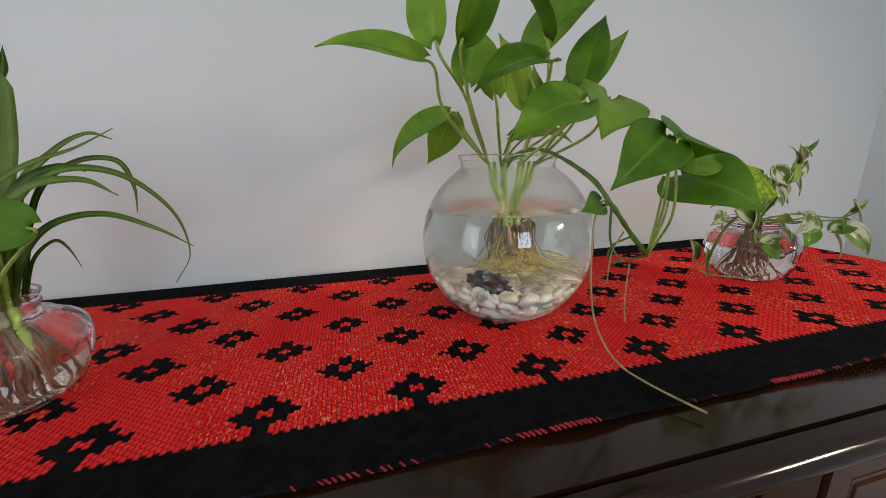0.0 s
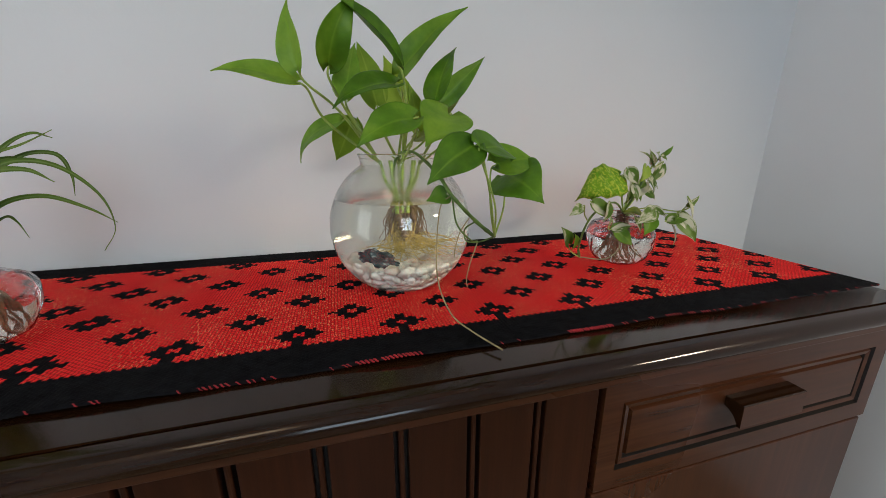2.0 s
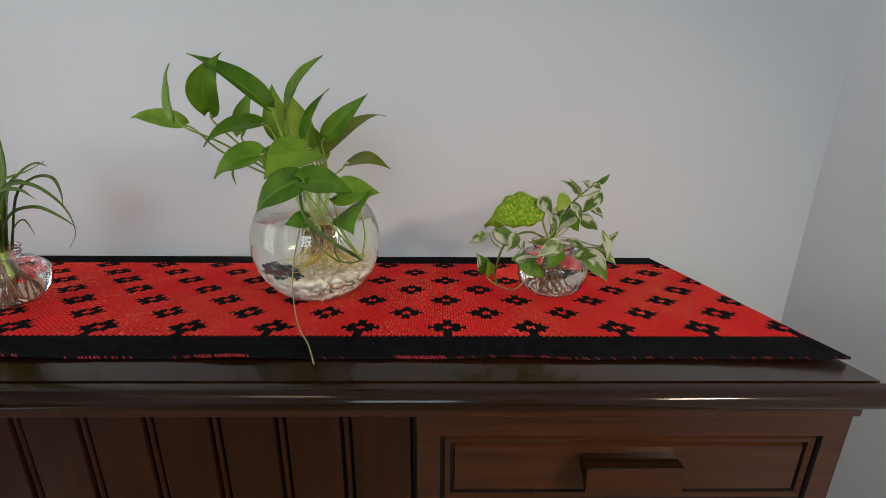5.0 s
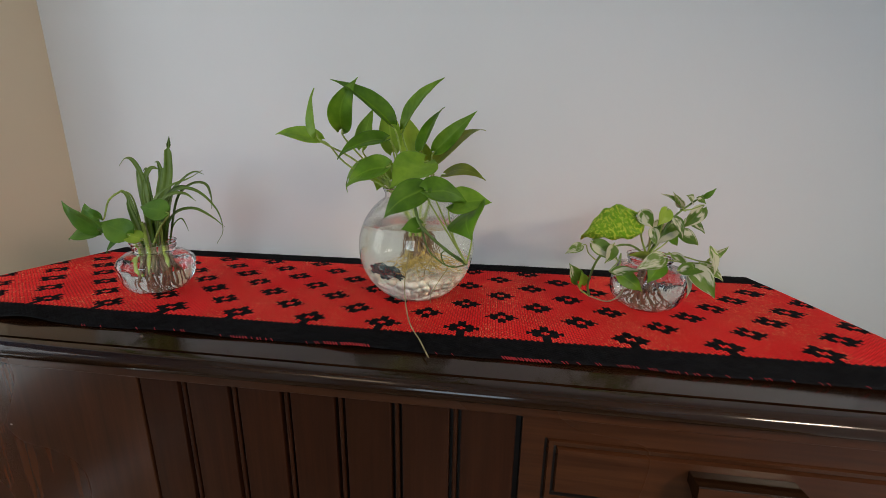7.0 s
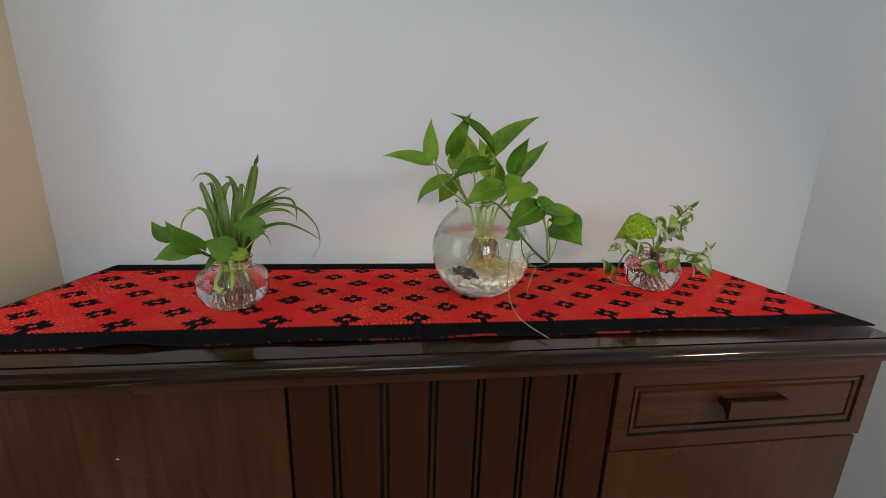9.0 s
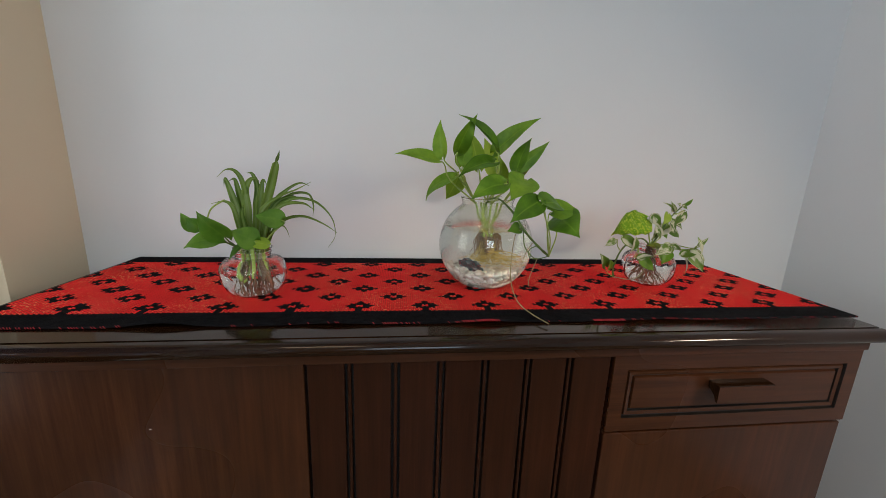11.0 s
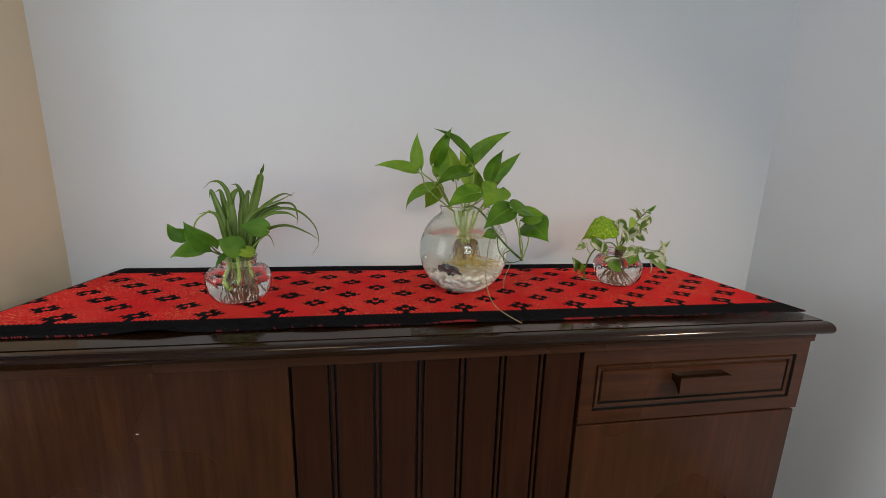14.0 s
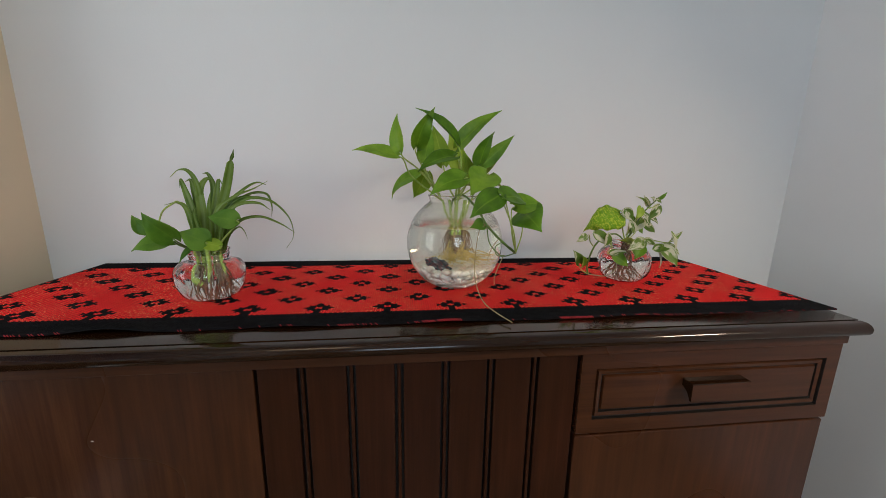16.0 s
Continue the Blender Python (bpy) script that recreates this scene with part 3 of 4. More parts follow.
def blade_mesh(points, width, face=(0, -0.5, 0.85), fold=0.35, taper=0.8):
    """A long strap leaf along a curve, keeled in the middle."""
    path = smooth_path(points, 7)
    bm = bmesh.new()
    uv = bm.loops.layers.uv.new("UVMap")
    rows, spots = [], {}
    n = Vector(face)
    for k, p in enumerate(path):
        f = k / (len(path) - 1)
        t = (path[min(k + 1, len(path) - 1)] - path[max(k - 1, 0)]).normalized()
        m = (n - n.dot(t) * t).normalized()
        n = (0.75 * m + 0.25 * Vector(face)).normalized()
        side = t.cross(m)
        half = width / 2 * min(1.0, 0.5 + 1.5 * f) * max(0.03, (1 - f ** 1.5) ** taper)
        row = []
        for v in (-1, -0.5, 0, 0.5, 1):
            q = bm.verts.new(p + side * half * v + m * (fold * half * abs(v)))
            spots[q] = (f, (v + 1) / 2)
            row.append(q)
        rows.append(row)
    for a, b in zip(rows, rows[1:]):
        for j in range(4):
            fc = bm.faces.new((a[j], a[j + 1], b[j + 1], b[j]))
            for loop in fc.loops:
                loop[uv].uv = spots[loop.vert]
    return bm


def add_leaf(plant, base, tip, width, face, mat=LEAF, bend=0.08, fold=0.25, curl=0.0, foot=None, r=0.0014, sway=(0, 0, 0), stem_mat=STEM, label="", lobe=0.5, ripple=0.0, arc=0.0):
    """One leaf blade and, with a foot, its stalk."""
    leaf = under(thicken(part("leaf", leaf_mesh(base, tip, width, face, bend, fold, curl, lobe, ripple, arc), mat, label=label, smooth=True)), plant)
    if foot:
        b, f = Vector(base), Vector(foot)
        mid = b.lerp(f, 0.5) + Vector(sway)
        lead = b + (b - Vector(tip)).normalized() * 0.008
        under(part("stalk", tube([b, lead.lerp(mid, 0.15), mid, f], r * 0.8, r * 1.3), stem_mat, smooth=True), plant)
    return leaf


# ---- golden pothos in the fish bowl ----
pothos = tagged(empty("pothos_plant", (BIG[0], BIG[1], 0.96)), "green pothos plant rooted in the water of the fish bowl", "plant")
NW, NF, NE, NB = (0.166, 0.425, 1.088), (0.196, 0.406, 1.088), (0.226, 0.425, 1.088), (0.200, 0.468, 1.088)
add_leaf(pothos, (0.068, 0.326, 1.178), (-0.018, 0.344, 1.188), 0.030, (0, -0.75, 0.65), bend=0.06, curl=0.06, foot=NW, sway=(-0.020, -0.01, 0.006))
add_leaf(pothos, (0.073, 0.302, 1.186), (0.068, 0.315, 1.252), 0.034, (-0.70, -0.70, 0.1), bend=0.04, fold=0.35, foot=NW, sway=(-0.006, -0.015, 0.012))
add_leaf(pothos, (0.103, 0.328, 1.196), (0.136, 0.315, 1.266), 0.037, (0.50, -0.82, 0.15), arc=-0.15, bend=0.14, fold=0.35, foot=NW, sway=(-0.012, -0.01, 0.008))
add_leaf(pothos, (0.180, 0.330, 1.202), (0.100, 0.302, 1.261), 0.041, (0.25, -0.50, 0.65), bend=0.05, fold=0.5, foot=NF, sway=(0.005, -0.02, 0.01))
add_leaf(pothos, (0.190, 0.376, 1.199), (0.263, 0.322, 1.265), 0.046, (0.35, -0.62, 0.65), bend=0.05, fold=0.3, foot=NF, sway=(0.006, -0.016, 0.006))
add_leaf(pothos, (0.227, 0.336, 1.165), (0.260, 0.355, 1.230), 0.039, (-0.75, -0.6, 0.2), bend=0.05, foot=NE, sway=(0.006, -0.02, 0.0))
add_leaf(pothos, (0.241, 0.378, 1.165), (0.309, 0.380, 1.228), 0.029, (0.25, -0.75, 0.25), LEAF, bend=0.03, foot=NE, sway=(0.004, -0.012, 0.0))
add_leaf(pothos, (0.240, 0.383, 1.143), (0.321, 0.484, 1.207), 0.032, (0.1, -0.35, 0.93), LEAF_OLIVE, bend=0.10, foot=NB, sway=(0.008, -0.01, 0.0))
add_leaf(pothos, (0.175, 0.315, 1.178), (0.104, 0.301, 1.149), 0.045, (-0.1, -0.55, 0.8), bend=0.10, curl=0.05, foot=NF, sway=(0.004, -0.012, 0.01))
add_leaf(pothos, (0.121, 0.369, 1.170), (0.137, 0.385, 1.234), 0.036, (-0.4, -0.9, 0.0), bend=0.03, foot=NW, sway=(-0.008, 0, 0.006))
add_leaf(pothos, (0.163, 0.405, 1.165), (0.143, 0.440, 1.250), 0.040, (0.1, -0.95, 0.1), LEAF_YELLOW, bend=0.03, foot=NB, r=0.0017, sway=(-0.008, -0.02, 0))
add_leaf(pothos, (0.200, 0.410, 1.155), (0.178, 0.430, 1.232), 0.044, (0.1, -0.95, 0.2), LEAF_YELLOW, bend=0.02, foot=NB, r=0.0017)
add_leaf(pothos, (0.222, 0.420, 1.135), (0.206, 0.400, 1.195), 0.034, (0.3, -0.9, 0.2), LEAF_YELLOW, bend=0.02, foot=NB)
add_leaf(pothos, (0.116, 0.430, 1.145), (0.053, 0.461, 1.087), 0.042, (-0.25, -0.55, 0.75), bend=0.17, fold=0.1, foot=NW, sway=(-0.006, 0.01, 0.014))
add_leaf(pothos, (0.131, 0.470, 1.148), (0.104, 0.492, 1.090), 0.046, (0.15, -0.95, 0.0), LEAF_YELLOW, bend=0.05, foot=NW, sway=(-0.002, 0.01, 0.01))
add_leaf(pothos, (0.187, 0.278, 1.139), (0.126, 0.278, 1.109), 0.052, (0.0, -0.62, 0.78), bend=0.12, fold=0.15, curl=0.04, foot=NF, sway=(0.004, -0.02, 0.006))
add_leaf(pothos, (0.237, 0.308, 1.147), (0.197, 0.261, 1.110), 0.064, (-0.25, -0.85, 0.25), LEAF, bend=0.06, fold=0.2, foot=NE, sway=(0.014, -0.02, 0.0))
add_leaf(pothos, (0.242, 0.524, 1.123), (0.324, 0.498, 1.114), 0.046, (0.15, -0.6, 0.75), LEAF_OLIVE, bend=0.16, fold=0.1, curl=0.05, foot=NB, sway=(0.008, 0.01, 0.006))

# the trailing vine over the rim and its leaves
NODE = (0.303, 0.313, 0.992)
under(part("vine", tube([(0.185, 0.43, 1.06), (0.188, 0.408, 1.096), (0.204, 0.365, 1.103), (0.222, 0.310, 1.078), (0.236, 0.292, 1.052), (0.270, 0.300, 1.018), NODE], 0.0019, 0.0026, 8, knot=0.35), VINE, smooth=True), pothos)
add_leaf(pothos, (0.247, 0.250, 1.111), (0.193, 0.241, 1.071), 0.049, (-0.1, -0.75, 0.6), LEAF, bend=0.12, fold=0.12, foot=NODE, sway=(0.004, -0.006, 0.0), r=0.0011)
add_leaf(pothos, (0.253, 0.243, 1.109), (0.303, 0.272, 1.093), 0.056, (-0.2, -0.6, 0.75), LEAF, bend=0.10, fold=0.15, foot=NODE, sway=(0.004, -0.010, -0.008), r=0.0011)
add_leaf(pothos, (0.284, 0.272, 1.090), (0.338, 0.278, 1.093), 0.050, (0.1, -0.65, 0.75), LEAF, bend=0.06, fold=0.2, foot=NODE, sway=(-0.008, -0.004, -0.006), r=0.0011)
add_leaf(pothos, (0.306, 0.287, 1.076), (0.315, 0.214, 1.051), 0.066, (-0.57, -0.29, 0.75), LEAF, bend=0.10, fold=0.06, foot=NODE, sway=(0.006, 0.004, 0.0), r=0.0011)
add_leaf(pothos, (0.232, 0.303, 1.053), (0.204, 0.292, 1.047), 0.026, (0.0, -0.85, 0.45), LEAF_DARK, bend=0.10, fold=0.1, foot=(0.240, 0.293, 1.050), r=0.0010)
under(part("aerial_root", tube([(0.234, 0.294, 1.052), (0.222, 0.296, 1.038), (0.213, 0.282, 0.985), (0.214, 0.272, 0.944), (0.225, 0.254, 0.913), (0.244, 0.232, 0.899), (0.264, 0.193, 0.8945)], 0.0007, 0.0011, 6), ROOT_AIR, label="pale dry aerial root", smooth=True), pothos)
under(part("aerial_root", tube([(0.275, 0.305, 0.987), (0.262, 0.292, 0.968), (0.252, 0.280, 0.950), (0.252, 0.277, 0.938)], 0.0008, 0.0006, 6), ROOT_AIR, label="pale dry aerial root", smooth=True), pothos)
under(part("aerial_root", tube([(0.263, 0.304, 1.022), (0.250, 0.302, 1.004), (0.241, 0.294, 0.986), (0.239, 0.292, 0.974)], 0.0009, 0.0006, 6), ROOT_AIR, label="pale dry aerial root", smooth=True), pothos)
under(part("aerial_root", tube([(0.272, 0.303, 1.017), (0.262, 0.318, 1.004), (0.268, 0.328, 0.985), (0.285, 0.325, 0.983), NODE], 0.0011, 0.0012, 6), VINE, smooth=True), pothos)
under(part("aerial_root", tube([(0.236, 0.292, 1.050), (0.245, 0.300, 1.015), (0.268, 0.312, 0.990), (0.283, 0.325, 0.984)], 0.0013, 0.0011, 6), VINE, smooth=True), pothos)

# stems under the neck and the root ball
rng = random.Random(4)
for foot, low in ((NW, (0.188, 0.437, 1.034)), (NF, (0.197, 0.432, 1.032)), (NE, (0.207, 0.440, 1.033)), (NB, (0.200, 0.450, 1.034)), ((0.180, 0.410, 1.088), (0.190, 0.428, 1.034)), ((0.212, 0.412, 1.088), (0.204, 0.430, 1.034)), ((0.184, 0.455, 1.088), (0.192, 0.446, 1.034)), ((0.222, 0.446, 1.088), (0.210, 0.446, 1.034))):
    under(part("stem", tube([(foot[0], foot[1], foot[2] + 0.004), (foot[0] * 0.75 + low[0] * 0.25, foot[1] * 0.75 + low[1] * 0.25, 1.065), low, (low[0], low[1], 1.006)], 0.0022, 0.0028, 8), STEM, smooth=True), pothos)
# two woody stumps that the stems grow from
for base in ((0.190, 0.434, 1.034), (0.207, 0.440, 1.036)):
    under(part("stump", tube([base, (base[0] + 0.002, base[1] - 0.003, 1.014), (base[0] + 0.006, base[1] - 0.004, 0.992), (base[0] + 0.010, base[1] - 0.002, 0.976)], 0.0028, 0.0036, 9, knot=1.2), ROOT_BROWN, label="brown woody stem base", smooth=True), pothos)
roots = bmesh.new()
for k in range(105):
    a = rng.uniform(0, 2 * math.pi)
    x, y = BIG[0] + rng.uniform(-0.010, 0.018), BIG[1] + rng.uniform(-0.012, 0.010)
    spread = rng.uniform(0.012, 0.052)
    ex, ey = BIG[0] + 0.016 + 1.15 * spread * math.cos(a), BIG[1] - 0.008 + spread * math.sin(a)
    z1 = 0.955 + rng.uniform(-0.003, 0.016)
    mid = ((x + ex) / 2 + rng.uniform(-0.010, 0.010), (y + ey) / 2 + rng.uniform(-0.010, 0.010), 0.968 + rng.uniform(-0.008, 0.012))
    turn = a + rng.uniform(-1.6, 1.6)
    tube([(x, y, 0.990 + rng.uniform(-0.012, 0.010)), (x + rng.uniform(-0.008, 0.008), y, 0.978), mid, (ex, ey, z1), (ex + 0.014 * math.cos(turn), ey + 0.014 * math.sin(turn), z1 + rng.uniform(-0.003, 0.003))], rng.uniform(0.0004, 0.0010), 0.0003, 5, 4, roots)
tagged(under(part("roots", roots, ROOT, label="tangle of yellow water roots", smooth=True), pothos), kind="stuff")
fibres = bmesh.new()
for k in range(90):
    x, y = BIG[0] + rng.uniform(-0.018, 0.026), BIG[1] + rng.uniform(-0.016, 0.010)
    tube([(x * 0.6 + BIG[0] * 0.4, y, 1.024), (x, y, 1.005), (x + rng.uniform(-0.007, 0.007), y, 0.990), (x + rng.uniform(-0.014, 0.014), y + rng.uniform(-0.01, 0.01), 0.972)], 0.0010, 0.0004, 5, 4, fibres)
tagged(under(part("fibrous_roots", fibres, ROOT_BROWN, label="brown fibrous roots", smooth=True), pothos), kind="stuff")

# ---- pebbles in the fish bowl ----
def make_pebble_mat():
    m, t, b = material("white_pebble", 0.45)
    info = t.nodes.new("ShaderNodeObjectInfo")
    col = ramp(t, info.outputs["Random"], ((0.0, (0.60, 0.53, 0.46)), (0.3, (0.72, 0.68, 0.62)), (0.8, (0.80, 0.78, 0.75)), (1.0, (0.66, 0.60, 0.50))))
    col = blend(t, ramp(t, noise_tex(t, coords(t), 90, 4), ((0.45, (0.0,) * 3), (0.75, (0.3,) * 3))), col, (0.50, 0.45, 0.36))
    t.links.new(col, b.inputs["Base Color"])
    return m


PEBBLE = make_pebble_mat()
SLATE, slate_nodes, slate_shader = material("dark_slate", 0.5)
slate_nodes.links.new(ramp(slate_nodes, noise_tex(slate_nodes, coords(slate_nodes, (1, 2.5, 2.5)), 95, 5), ((0.42, (0.030, 0.040, 0.048)), (0.60, (0.085, 0.105, 0.118)), (0.72, (0.42, 0.47, 0.49)))), slate_shader.inputs["Base Color"])
slate_shader.inputs["Specular IOR Level"].default_value = 0.1


def stone_mesh(name, a, b, c, seed, mat, subdivisions=2, rough=0.08):
    bm = bmesh.new()
    bmesh.ops.create_icosphere(bm, subdivisions=subdivisions, radius=1.0)
    for v in bm.verts:
        k = 1 + 0.34 * noise.noise(v.co * 1.1 + Vector((seed, 0, 0))) + rough * noise.noise(v.co * 3.3 + Vector((0, seed, 0)))
        v.co = Vector((v.co.x * a, v.co.y * b, v.co.z * c)) * k
    me = bpy.data.meshes.new(name)
    bm.to_mesh(me)
    bm.free()
    for p in me.polygons:
        p.use_smooth = True
    me.materials.append(mat)
    return me


rng = random.Random(11)
PEBBLES = [stone_mesh("pebble", 0.0092 * s, 0.0074 * s, 0.0058 * s, 3.7 * i, PEBBLE, 2, 0.48) for i, s in enumerate((1.1, 0.95, 1.25, 0.85, 1.05, 1.35))]
bed = tagged(empty("pebble_bed", (*BIG, CLOTH + 0.006)), "bed of smooth white pebbles in the bottom of the bowl", "pebbles")
INNER = 0.1105 - 0.0026
placed = []
for level in range(6):
    z = CLOTH + 0.0125 + 0.0085 * level
    for i in range(-9, 10):
        for j in range(-9, 10):
            x = (i + 0.5 * (level % 2) + rng.uniform(-0.25, 0.25)) * 0.0128
            y = (j + 0.3 * (level % 3) + rng.uniform(-0.25, 0.25)) * 0.0120
            zz = z + rng.uniform(-0.0025, 0.0025)
            top = 0.9440 - 0.0018 * noise.noise((x * 30, y * 30, 0)) * 3 - 0.06 * x * 0.5
            reach = math.sqrt(x * x + y * y + (zz - 0.990) ** 2)
            if reach > INNER - 0.0085 or zz > top or (reach < INNER - 0.026 and zz < top - 0.013):
                continue
            placed.append((x, y, zz))
for x, y, z in placed:
    ob = new("pebble", rng.choice(PEBBLES))
    ob.matrix_world = pose(BIG[0] + x, BIG[1] + y, z, rng.uniform(-35, 35), rng.uniform(-35, 35), rng.uniform(0, 360))
    under(ob, bed)
rough_stone = stone_mesh("stone", 0.029, 0.0130, 0.0125, 5.5, SLATE, 3, 0.6)
for face in rough_stone.polygons:
    face.use_smooth = False
slate = tagged(new("stone", rough_stone), "dark grey slate stone on the white pebbles", "stone")
slate.matrix_world = pose(BIG[0] - 0.036, BIG[1] - 0.046, 0.9515, 12, 26, 12)


# ---- the two small jars ----
def jar_profile(r, low, mid, shoulder, neck, lip, top, wall=0.0028):
    pts = [(r * 0.46, low), (r * 0.74, low + 0.17 * (mid - low)), (r * 0.93, low + 0.52 * (mid - low)), (r, mid), (r * 0.965, mid + 0.45 * (shoulder - mid)), (r * 0.82, mid + 0.82 * (shoulder - mid)), (neck * 1.06, shoulder), (neck, shoulder + 0.25 * (top - shoulder)), (neck * 1.06, shoulder + 0.5 * (top - shoulder)), (neck * 1.01, shoulder + 0.68 * (top - shoulder)), (lip, top - 0.0025), (lip, top)]
    pts = [(p.x, p.y) for p in smooth_path([(a, b, 0) for a, b in pts], 4)]
    inner = [(max(a - wall, 0.002), max(b, low + 2 * wall)) for a, b in reversed(pts)]
    return [(0, low)] + pts + inner + [(0, low + 2 * wall)]


def small_jar(name, label, c, r, mid, shoulder, neck, lip, top, level, twist):
    jar = tagged(empty(name, (*c, CLOTH)), label, "jar")
    low = CLOTH + 0.0008
    bm = lathe(jar_profile(r, low, mid, shoulder, neck, lip, top), c, 72)
    for v in bm.verts:   # swirled ribs pressed into the glass
        d = Vector((v.co.x - c[0], v.co.y - c[1], 0))
        if d.length > r * 0.5 and v.co.z < shoulder:
            a = math.atan2(d.y, d.x)
            v.co += d.normalized() * 0.0022 * math.sin(7 * a + twist * (v.co.z - low) + 2.0 * noise.noise((d.x * 40, d.y * 40, v.co.z * 40)))
    under(part("glass_jar", bm, SWIRL, smooth=True, solid=True), jar).visible_shadow = False
    outer = [p for p in jar_profile(r - 0.0016, low + 0.003, mid, shoulder, neck, lip, top)[1:] if p[1] < level]
    grow = []
    for p in outer:
        if grow and p[1] < grow[-1][1]:
            break
        grow.append(p)
    under(part("water", lathe([(0, grow[0][1])] + grow + [(grow[-1][0], level - 0.0004), (grow[-1][0] - 0.0003, level), (grow[-1][0] - 0.001, level), (0, level)], c, 48), WATER, smooth=True, solid=True), jar).visible_shadow = False
    return jar


LJ, RJ = (-0.306, 0.370), (0.622, 0.436)
small_jar("spider_plant_jar", "squat swirled clear glass jar of water holding spider plant", LJ, 0.0620, 0.943, 0.974, 0.034, 0.037, 0.994, 0.971, 45)
small_jar("marble_plant_jar", "small swirled clear glass jar of water holding variegated pothos", RJ, 0.0605, 0.945, 0.977, 0.035, 0.038, 0.993, 0.972, -45)

# ---- spider plant ----
spider = tagged(empty("spider_plant", (*LJ, 0.92)), "dark green spider plant with arching strap leaves", "plant")


def strap(points, width, face=(0, -0.6, 0.8), mat=SPIDER, taper=1.1):
    under(thicken(part("leaf", blade_mesh(points, width * 1.2, face, taper=taper), mat, smooth=True), 0.0006), spider)


def clump(dx, dy, z=0.985):
    return (LJ[0] + dx, LJ[1] + dy, z)


strap([clump(0.010, 0.010), (-0.287, 0.384, 1.05), (-0.268, 0.388, 1.115), (-0.250, 0.378, 1.168)], 0.016, (0.2, -0.95, 0.1), taper=0.15)
strap([(-0.252, 0.379, 1.166), (-0.247, 0.377, 1.176), (-0.243, 0.375, 1.187)], 0.007, (0.5, -0.8, 0.1))
strap([clump(0.020, 0.0), (-0.262, 0.365, 1.060), (-0.222, 0.355, 1.093), (-0.175, 0.345, 1.092), (-0.143, 0.345, 1.062), (-0.136, 0.346, 1.025), (-0.151, 0.346, 0.999)], 0.011, taper=2.2)
strap([clump(0.028, -0.005), (-0.262, 0.363, 1.025), (-0.236, 0.362, 1.052), (-0.199, 0.361, 1.059), (-0.160, 0.353, 1.046), (-0.133, 0.347, 1.030)], 0.0095)
strap([clump(0.016, 0.012), (-0.266, 0.384, 1.075), (-0.236, 0.384, 1.109), (-0.210, 0.384, 1.124), (-0.192, 0.384, 1.120)], 0.011)
strap([clump(0.018, 0.018), (-0.262, 0.392, 1.070), (-0.230, 0.394, 1.100), (-0.196, 0.390, 1.102), (-0.186, 0.388, 1.080), (-0.188, 0.388, 1.056)], 0.008)
strap([clump(0.022, -0.012), (-0.266, 0.352, 1.050), (-0.235, 0.345, 1.082), (-0.195, 0.338, 1.088), (-0.172, 0.335, 1.076)], 0.014)
strap([clump(0.020, 0.004), (-0.272, 0.371, 1.050), (-0.252, 0.368, 1.084), (-0.224, 0.366, 1.098), (-0.206, 0.365, 1.094)], 0.016)
strap([clump(0.014, -0.004), (-0.284, 0.364, 1.055), (-0.270, 0.360, 1.080), (-0.240, 0.362, 1.100), (-0.214, 0.372, 1.112), (-0.186, 0.376, 1.128)], 0.011)
strap([clump(-0.004, 0.010), (-0.316, 0.385, 1.070), (-0.318, 0.380, 1.120), (-0.330, 0.378, 1.144), (-0.350, 0.382, 1.146), (-0.368, 0.384, 1.132)], 0.011)
strap([clump(-0.016, 0.014), (-0.338, 0.398, 1.060), (-0.354, 0.410, 1.100), (-0.370, 0.424, 1.126), (-0.376, 0.428, 1.110)], 0.019, (-0.3, -0.9, 0.3))
strap([clump(-0.010, 0.020), (-0.330, 0.405, 1.060), (-0.342, 0.415, 1.105), (-0.352, 0.425, 1.126), (-0.366, 0.430, 1.122)], 0.016, (-0.2, -0.9, 0.3))
strap([clump(-0.006, 0.002), (-0.312, 0.378, 1.060), (-0.316, 0.385, 1.105), (-0.306, 0.392, 1.129), (-0.294, 0.398, 1.126)], 0.021, (-0.1, -1, 0.1))
strap([clump(0.002, 0.016), (-0.302, 0.395, 1.060), (-0.300, 0.405, 1.110), (-0.312, 0.415, 1.138), (-0.326, 0.420, 1.140)], 0.016, (0.1, -1, 0.1))
strap([clump(0.006, 0.006), (-0.295, 0.385, 1.060), (-0.288, 0.390, 1.105), (-0.284, 0.394, 1.128), (-0.276, 0.392, 1.116)], 0.014, (0.2, -1, 0.1))
strap([clump(0.000, -0.016), (-0.306, 0.345, 1.030), (-0.308, 0.338, 1.065), (-0.302, 0.335, 1.082)], 0.017, (0, -1, 0.1))
strap([clump(0.012, -0.010), (-0.290, 0.354, 1.040), (-0.284, 0.346, 1.085), (-0.276, 0.345, 1.115)], 0.012, (0.1, -1, 0.1))
strap([clump(-0.014, -0.004), (-0.326, 0.362, 1.040), (-0.334, 0.362, 1.075), (-0.352, 0.368, 1.085), (-0.378, 0.372, 1.080)], 0.010)
strap([clump(0.026, 0.008), (-0.268, 0.380, 1.02), (-0.250, 0.380, 1.036), (-0.240, 0.378, 1.030), (-0.234, 0.378, 1.012)], 0.004)
